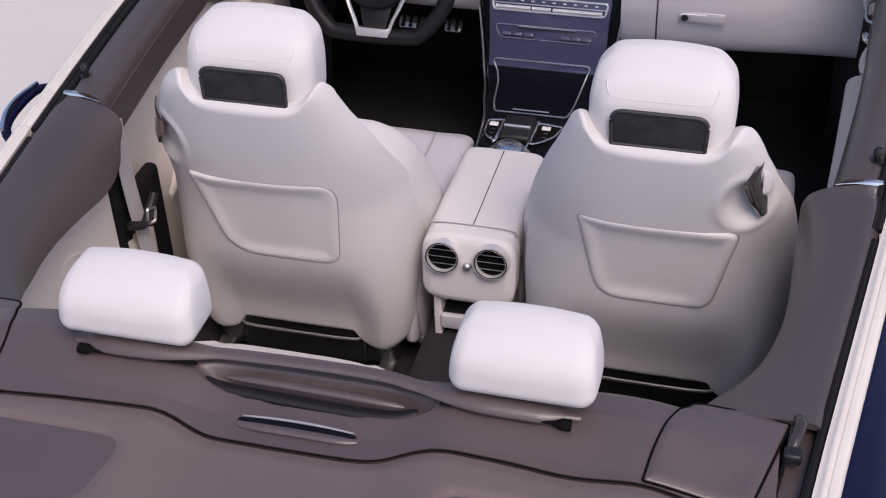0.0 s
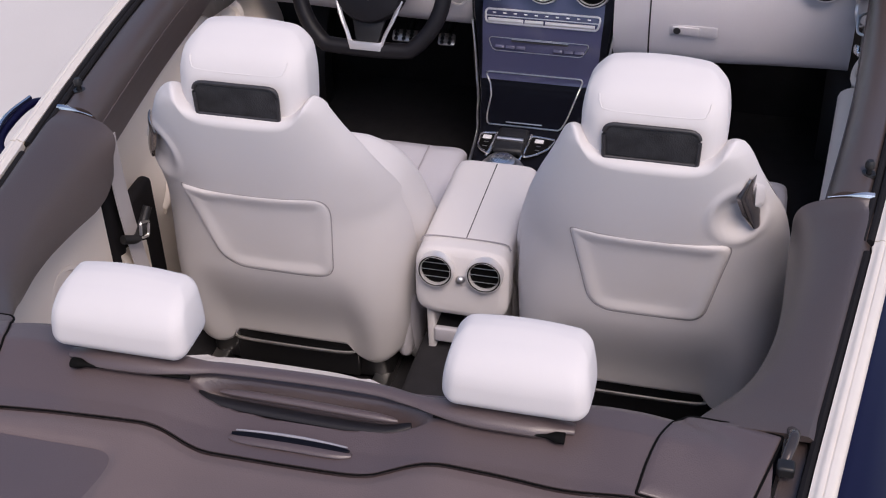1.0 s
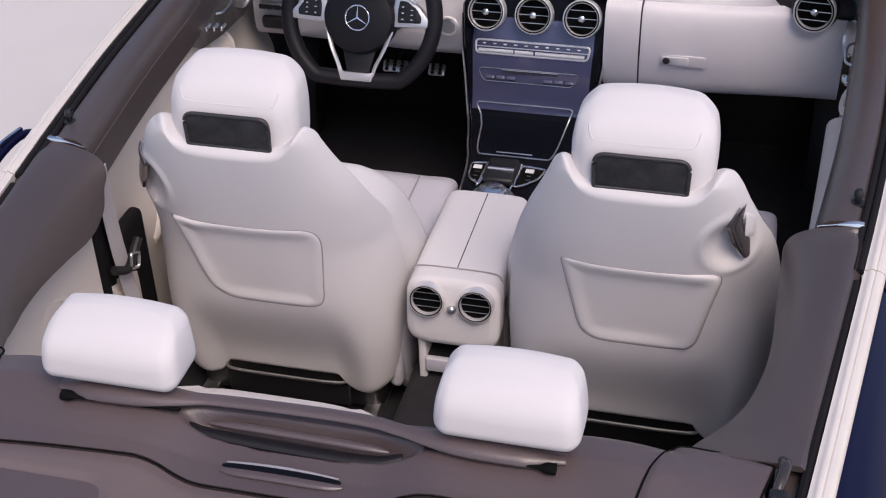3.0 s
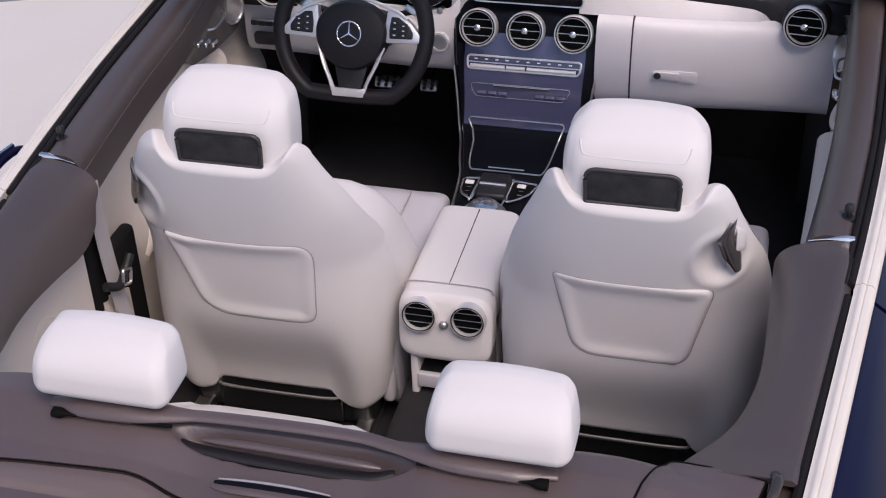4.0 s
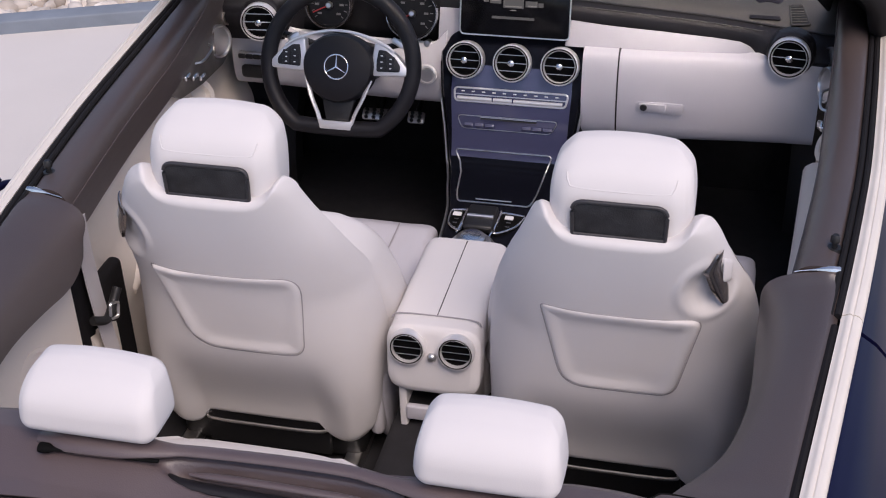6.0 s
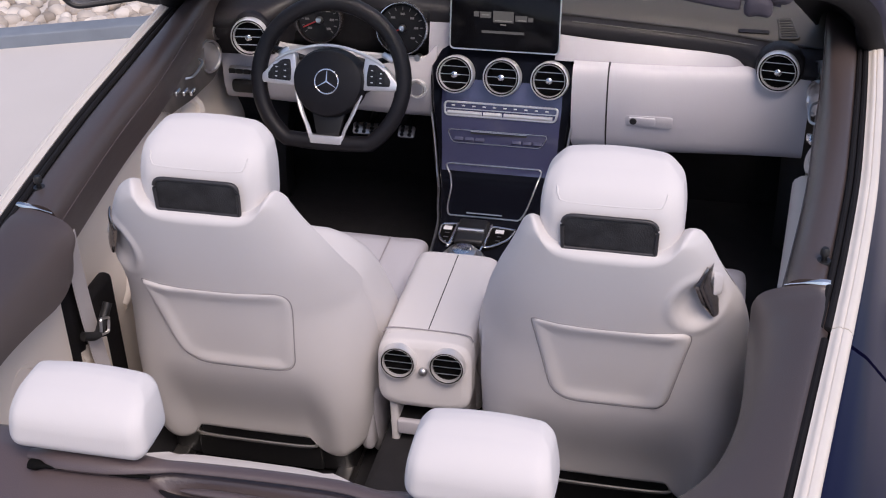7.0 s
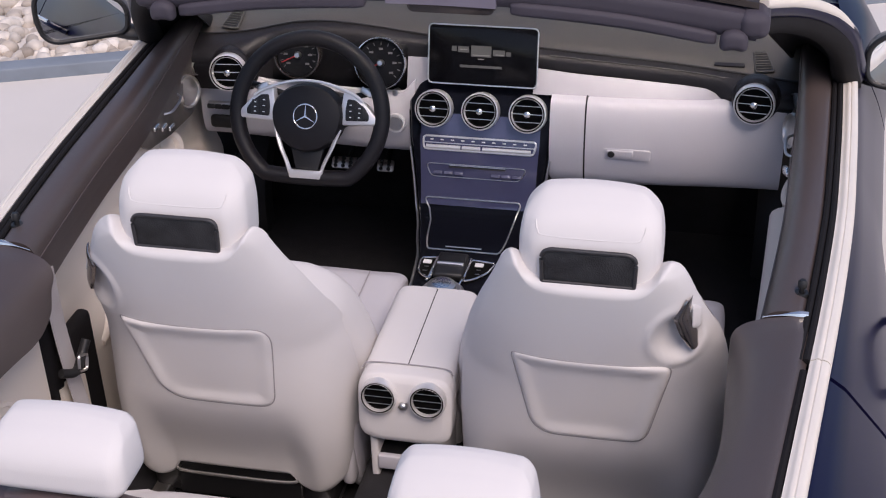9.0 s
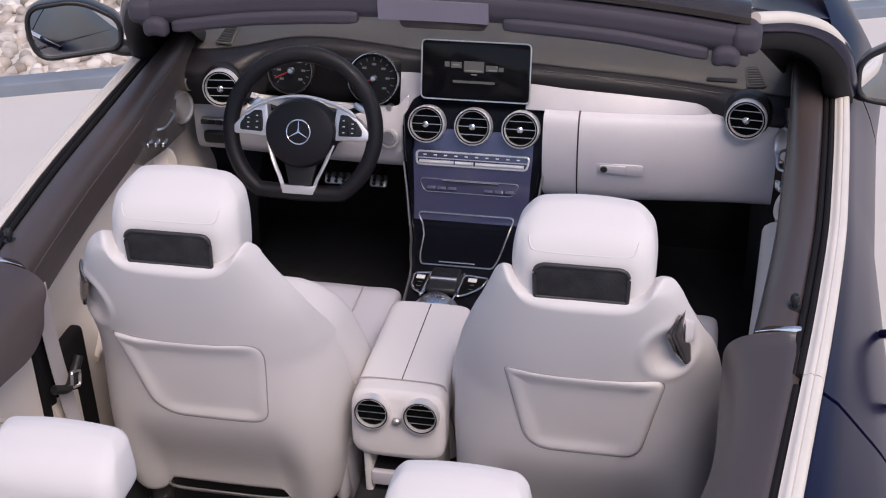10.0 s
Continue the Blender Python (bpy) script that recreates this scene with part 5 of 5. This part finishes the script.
# lower edge of the painted sky reflection; the lacquer itself is black throughout
SPLIT = 0.535
part("upper_panel", sheet(lambda u, v: stack(u, v * SPLIT), 40, 60, (0, 0.012, -0.012)), PIANO, st, "glossy black lacquer surround")
part("sky_reflection_panel", sheet(lambda u, v: on_stack((2 * u - 1) * (lerps(WIDTH, 0.15 + v * (SPLIT - 0.15)) - 0.034 + 0.022 * v), 0.15 + v * (SPLIT - 0.15), 0.0006), 30, 50, (0, 0.001, -0.001)), LACQUER_SKY, st, "blue sheet for the sky reflected in the black lacquer")
part("lower_panel", sheet(lambda u, v: stack(u, SPLIT + 0.002 + v * (1 - SPLIT - 0.002)), 40, 50, (0, 0.012, -0.012)), PIANO, st, "glossy black lacquer panel")
for s in (-1, 1):
    part("edge_strip", tube([on_stack(s * (lerps(WIDTH, v) + 0.002), v, -0.014) for v in [0.30 + 0.70 * i / 40 for i in range(41)]], 0.0032, 8), SATIN, st, "thin bright edge strip")
    part("stack_side", sheet(lambda u, v: on_stack(s * (lerps(WIDTH, u) + 0.001), u, -0.018) + Vector((s * 0.012 * v, 0.05 * v, -0.16 * v)), 40, 4, (-s * 0.006, 0, 0)), BLACK, st)
for x in (-0.112, 0.0, 0.113):
    vent(st, (x, 0.968, 0.830), (0, -1, 0.38), 0.0445, 3)


def loop_on(pts, r, material, name, label, lift=0.002, k=5, rr=0.01):
    o = rounded([(x, z, 0) for x, z in pts], rr, k)
    def at(p):
        z = p.y
        for a, b in zip(CURVE, CURVE[1:]):
            if a.z >= z >= b.z:
                f = (a.z - z) / max(1e-6, a.z - b.z)
                q = a.lerp(b, f)
                d = (b - a).normalized()
                n = Vector((0, d.z, -d.y))
                n = n if n.z > 0 else -n
                return Vector((p.x, q.y, q.z)) + n * lift
        return Vector((p.x, 0.6, z))
    fine = []
    for i, p in enumerate(o):
        q = o[(i + 1) % len(o)]
        m = max(1, int((q - p).length / 0.012))
        fine += [p.lerp(q, j / m) for j in range(m)]
    return part(name, tube([at(p) for p in fine], r, 8, closed=True), material, st, label), at


kr, at = loop_on([(-0.136, 0.768), (0.137, 0.768), (0.131, 0.738), (-0.134, 0.738)], 0.0026, RING, "climate_keys", "row of silver-edged climate keys")
for a, b in ((-0.128, -0.045), (-0.041, 0.003), (0.008, 0.124)):
    part("rocker_key", tube([at(Vector((a + (b - a) * i / 6, 0.7445, 0))) for i in range(7)], 0.0050, 10), RING, kr, "satin rocker key")
for k in range(10):
    part("key_mark", rbox((0.008, 0.002, 0.003), at(Vector((-0.115 + 0.025 * k, 0.7605, 0))), 0.0005, None, 1), WHITEMARK, kr)
part("key_divider", tube([at(Vector((-0.132 + 0.264 * i / 8, 0.7535, 0))) for i in range(9)], 0.0014, 6), SATIN, kr)
mr, at = loop_on([(-0.127, 0.705), (0.117, 0.705), (0.10, 0.674), (-0.115, 0.674)], 0.0011, SATIN, "media_row", "row of dark media keys with a disc slot", rr=0.012)
part("disc_slot", tube([at(Vector((-0.07 + 0.135 * i / 8, 0.699, 0))) for i in range(9)], 0.0032, 8, flat=0.6), BLACK, mr, "disc slot")
part("slot_edge", tube([at(Vector((-0.07 + 0.135 * i / 8, 0.7025, 0))) for i in range(9)], 0.001, 6), SATIN, mr)
for k in (-4, -3, -2, 1, 2, 3):
    part("media_key", rbox((0.022, 0.008, 0.009), at(Vector((0.0255 * k + 0.004 + (0 if k < 0 else 0.012), 0.683, 0))), 0.002, Matrix.Rotation(math.radians(-50), 4, 'X'), 2), MEDIAKEY, mr)
# rolling lid outline
ld, at = loop_on([(-0.131, 0.622), (0.108, 0.622), (0.088, 0.5692), (-0.100, 0.5692)], 0.0020, SATIN, "compartment_lid", "bright outline of the lacquer compartment lid", rr=0.014)
part("lid_grip", tube([at(Vector((-0.05 + 0.085 * i / 6, 0.5705, 0))) for i in range(7)], 0.0016, 6), SATIN, ld)
# selector keys and touch pad
SZ = 0.568
for pts in ([(-0.096, 0.715), (-0.056, 0.722), (-0.058, 0.628), (-0.078, 0.64), (-0.092, 0.66)], [(0.020, 0.722), (0.078, 0.715), (0.066, 0.67), (0.040, 0.640), (0.018, 0.628)]):
    o = rounded([(x, y, 0) for x, y in pts], 0.010, 4)
    f = part("key_frame", tube([Vector((p.x, p.y, SZ)) for p in o], 0.0026, 8, closed=True), CHROME, st, "chrome key frame")
    c = sum(o, Vector()) / len(o)
    part("key_field", plate([(p.x, p.y) for p in o], 0.010, Matrix.Translation((0, 0, SZ - 0.010)), 0.001), VOID, f, "gloss black key field")
    part("bright_key", rbox((0.020, 0.014, 0.004), (c.x - 0.002, c.y + 0.024, SZ + 0.002), 0.0015), WHITEMARK, f, "white key")
    for j in range(3):
        part("key_mark", rbox((0.010, 0.002, 0.001), (c.x, c.y + 0.005 - 0.018 * j, SZ + 0.0008), 0, None, 1), SATIN, f, smooth=False)
part("touch_pad", rbox((0.070, 0.085, 0.020), (-0.018, 0.675, 0.576), 0.008, Matrix.Rotation(0.12, 4, 'X')), BLACK, st, "black hand rest")
part("pad_bar", tube([(-0.048, 0.668, 0.587), (0.012, 0.668, 0.587)], 0.005, 10), SATIN, st, "satin bar")
part("pad_fork", tube(spline([(-0.058, 0.715, 0.572), (-0.060, 0.66, 0.570), (-0.066, 0.626, 0.562)], 6), 0.0035, 8), CHROME, st)
part("pad_fork", tube(spline([(0.020, 0.72, 0.572), (0.018, 0.66, 0.570), (0.010, 0.622, 0.562)], 6), 0.0035, 8), CHROME, st)
dlm = Matrix.Translation((-0.018, 0.568, 0.572))
dl = part("rotary_dial", lathe([(0.050, -0.02), (0.050, 0.002), (0.044, 0.009), (0.034, 0.010), (0.032, 0.022), (0.027, 0.026), (0.0, 0.027)], dlm, 40), SATIN, st, "silver rotary controller")
part("dial_top", lathe([(0.0, 0.0285), (0.018, 0.028), (0.022, 0.0265)], dlm, 30), CHROME, dl)
# ---- display above the stack
dp = thing("display_screen", (0, 1.0, 0.89), "free-standing display with a bright metal edge, switched on", "display")
DM = facing((0.0, 0.999, 0.957), (0, -1, 0.25))
o = rounded([(-0.129, -0.069, 0), (0.129, -0.069, 0), (0.129, 0.069, 0), (-0.129, 0.069, 0)], 0.012, 5)
part("housing", plate([(p.x, p.y) for p in o], 0.016, DM @ Matrix.Translation((0, 0, -0.016)), 0.002), SCREEN, dp, "black display glass")
part("edge_frame", tube([DM @ p for p in o], 0.0019, 8, closed=True), SATIN, dp, "bright metal edge")
part("foot", rbox((0.16, 0.03, 0.05), (0, 1.02, 0.895), 0.01), BLACK, dp)
for x, y, w, h in ((-0.004, 0.010, 0.048, 0.026), (-0.046, 0.013, 0.026, 0.014), (0.038, 0.008, 0.028, 0.014), (-0.068, 0.014, 0.012, 0.012), (0.060, 0.007, 0.012, 0.010)):
    part("menu_tile", rbox((w, h, 0.0006), DM @ Vector((x, y, 0.0004)), 0, DM.to_3x3().to_4x4(), 1), LIT, dp, "grey menu tile", smooth=False)
for x, y, w in ((-0.004, 0.001, 0.040), (-0.004, -0.008, 0.014), (-0.046, 0.013, 0.018), (0.040, 0.004, 0.02)):
    part("text_bar", rbox((w, 0.0022, 0.0006), DM @ Vector((x, y, 0.0012)), 0, DM.to_3x3().to_4x4(), 1), LIT2, dp, smooth=False)
part("glow_strip", rbox((0.10, 0.006, 0.0006), DM @ Vector((-0.004, -0.026, 0.0004)), 0, DM.to_3x3().to_4x4(), 1), LIT, dp, smooth=False)

# ---- windscreen frame
wf = thing("windscreen_frame", (0, 0.6, 1.0), "windscreen frame with padded lilac-grey header and folded sun visors", "windscreen frame")


def header(x):
    """Rear lower edge of the header across the car."""
    return Vector((x, 0.52, 1.277 - 0.040 * (x / 0.57) ** 2))


part("header_rail", sheet(lambda u, v: header(-0.60 + 1.2 * u) + Vector((0, lerps([(0, 0.0), (0.3, 0.0), (1, 0.10)], v), lerps([(0, -0.005), (0.3, 0.03), (1, 0.045)], v))), 40, 12, (0, 0.01, -0.014)), LILAC, wf, "lilac-grey padded header rail")
part("header_top", sheet(lambda u, v: header(-0.60 + 1.2 * u) + Vector((0, 0.02 + 0.11 * v, 0.040 + 0.01 * math.sin(3 * v))), 40, 6, (0, 0, 0.012)), BRONZE, wf, "dark roof seal strip")
part("overhead_panel", sheet(lambda u, v: header(-0.10 + 0.215 * u) + Vector((0, -0.006 + 0.0 * v, -0.018 + 0.040 * v)), 12, 6, (0, 0.012, 0)), LILAC2, wf, "light lilac overhead panel")
part("rear_view_mirror", plate([(p.x, p.y) for p in rounded([(-0.085, -0.022, 0), (0.085, -0.022, 0), (0.09, 0.02, 0), (-0.09, 0.02, 0)], 0.014, 5)], 0.02, facing(header(0.03) + Vector((-0.006, 0.03, -0.020)), (0, -1, 0.15)), 0.004), BRONZE, wf, "interior mirror tucked under the header")
for s in (-1, 1):
    part("sun_visor", soft_box((0.385, 0.026, 0.026), 0.008, (0, 0, 0), 14, 0.001, lambda p: header(s * 0.335 + p.x) + Vector((0, p.y + 0.004, p.z - 0.017 - 0.006 * ss(0.0, 0.19, s * p.x)))), LILAC, wf, "folded lilac-grey sun visor")
    part("corner_pad", soft_box((0.056, 0.12, 0.050), 0.017, header(s * 0.594) + Vector((0, 0.054, 0.012)), 12, 0.002), LILAC, wf, "padded header corner")
    part("visor_hinge", soft_box((0.050, 0.030, 0.036), 0.012, header(s * 0.560) + Vector((0, -0.006, -0.016)), 8, 0.001, lambda p: Vector((p.x, p.y, p.z - 0.25 * abs(p.x)))), LILAC, wf, "padded visor hinge")
    part("latch_slot", rbox((0.095, 0.028, 0.012), header(s * 0.36) + Vector((0, 0.045, 0.060)), 0.004), BRONZE, wf, "roof latch slot")
    # pillar
    pts = spline([(s * 0.606, 0.59, 1.255), (s * 0.682, 0.72, 1.212), (s * 0.749, 0.82, 1.160), (s * 0.798, 0.90, 1.092), (s * 0.820, 0.96, 1.020), (s * 0.838, 1.03, 0.955)], 8)
    part("a_pillar", tube(pts, lambda u: 0.018 + 0.010 * u, 14), PAINT, wf, "blue painted pillar")
    part("pillar_moulding", tube([p + Vector((s * 0.002, -0.016, 0.018)) for p in pts], 0.0125, 10), BELT, wf, "polished pillar moulding")
    part("pillar_cover", tube([p + Vector((s * -0.014, -0.012, -0.024)) for p in pts], lambda u: 0.021 + 0.010 * u, 14), MATTBLACK, wf, "black pillar cover")
    part("pillar_seal", tube([p + Vector((s * -0.028, -0.014, -0.004)) for p in pts], 0.013, 8), RUBBER, wf)
    part("pillar_trim", sheet(lambda u, v: Vector(pts[int(u * (len(pts) - 1))]).lerp(Vector((s * 0.725, 1.10 + 0.14 * u, 0.960)), v * 0.95) + Vector((-s * 0.02, 0, -0.012)), 20, 8, (s * 0.006, 0.004, 0)), MATTBLACK, wf, "black inner pillar trim")


def screen(u, v):
    a = header(-0.60 + 1.2 * u) + Vector((0, 0.10, 0.03))
    x = -0.76 + 1.52 * u
    b = Vector((x, 1.47 - 0.22 * (x / 0.76) ** 2, 0.975))
    return a.lerp(b, v) + Vector((0, 0, 0.03 * math.sin(math.pi * v)))


ws = part("windscreen_glass", sheet(screen, 24, 12, (0, 0.002, 0.004)), GLASS, wf, "clear windscreen glass")
ws.visible_shadow = False


# ---- door mirrors
def door_mirror(s, at, size):
    c = Vector(at)
    t = thing("door_mirror", c, "dark blue door mirror with a bright glass", "door mirror", "door mirrors")
    m = facing(c, (0.38, -1, 0.08) if s < 0 else (-0.14, -1, 0.15))
    o = rounded([(-0.120, -0.055, 0), (0.085, -0.070, 0), (0.110, -0.01, 0), (0.100, 0.066, 0), (-0.03, 0.078, 0), (-0.125, 0.02, 0)], [0.03, 0.035, 0.04, 0.035, 0.05, 0.03], 6)
    o = [p * size for p in o]
    if s < 0:
        o = [Vector((-p.x, p.y, 0)) for p in o]
        o = o[::-1]
    bm = bmesh.new()
    rings = []
    for k, z in ((0.93, 0.004), (0.96, 0.010), (1.0, 0.008), (1.02, -0.01), (1.0, -0.05), (0.88, -0.085), (0.6, -0.11), (0.2, -0.12)):
        rings.append([bm.verts.new(m @ Vector((p.x * k, p.y * k, z))) for p in o])
    for A, B in zip(rings, rings[1:]):
        for i in range(len(A)):
            j = (i + 1) % len(A)
            bm.faces.new((A[i], A[j], B[j], B[i]))
    bm.faces.new(rings[-1])
    h = part("housing", bm, PAINT, t, "dark blue mirror shell")
    part("rim", tube([m @ Vector((p.x * 0.955, p.y * 0.955, 0.006)) for p in o], 0.0065, 10, closed=True), BLACK, h, "black rim")
    part("mirror_glass", plate([(p.x * 0.93, p.y * 0.93) for p in o], 0.003, m), MIRROR, t, "clear mirror glass", smooth=False)
    f = Vector((s * (belt(1.05) - 0.0), 1.06, 0.955))
    part("mirror_arm", tube(spline([m @ Vector((-s * 0.07, -0.045, -0.03)), (m @ Vector((-s * 0.10, -0.07, -0.03))).lerp(f, 0.4), f], 6), lambda u: 0.030 - 0.006 * u, 12, flat=0.7), BLACK, t, "black mirror arm")
    return t


door_mirror(-1, (-1.010, 1.00, 1.005), 1.0)
door_mirror(1, (1.000, 1.00, 1.003), 1.2)
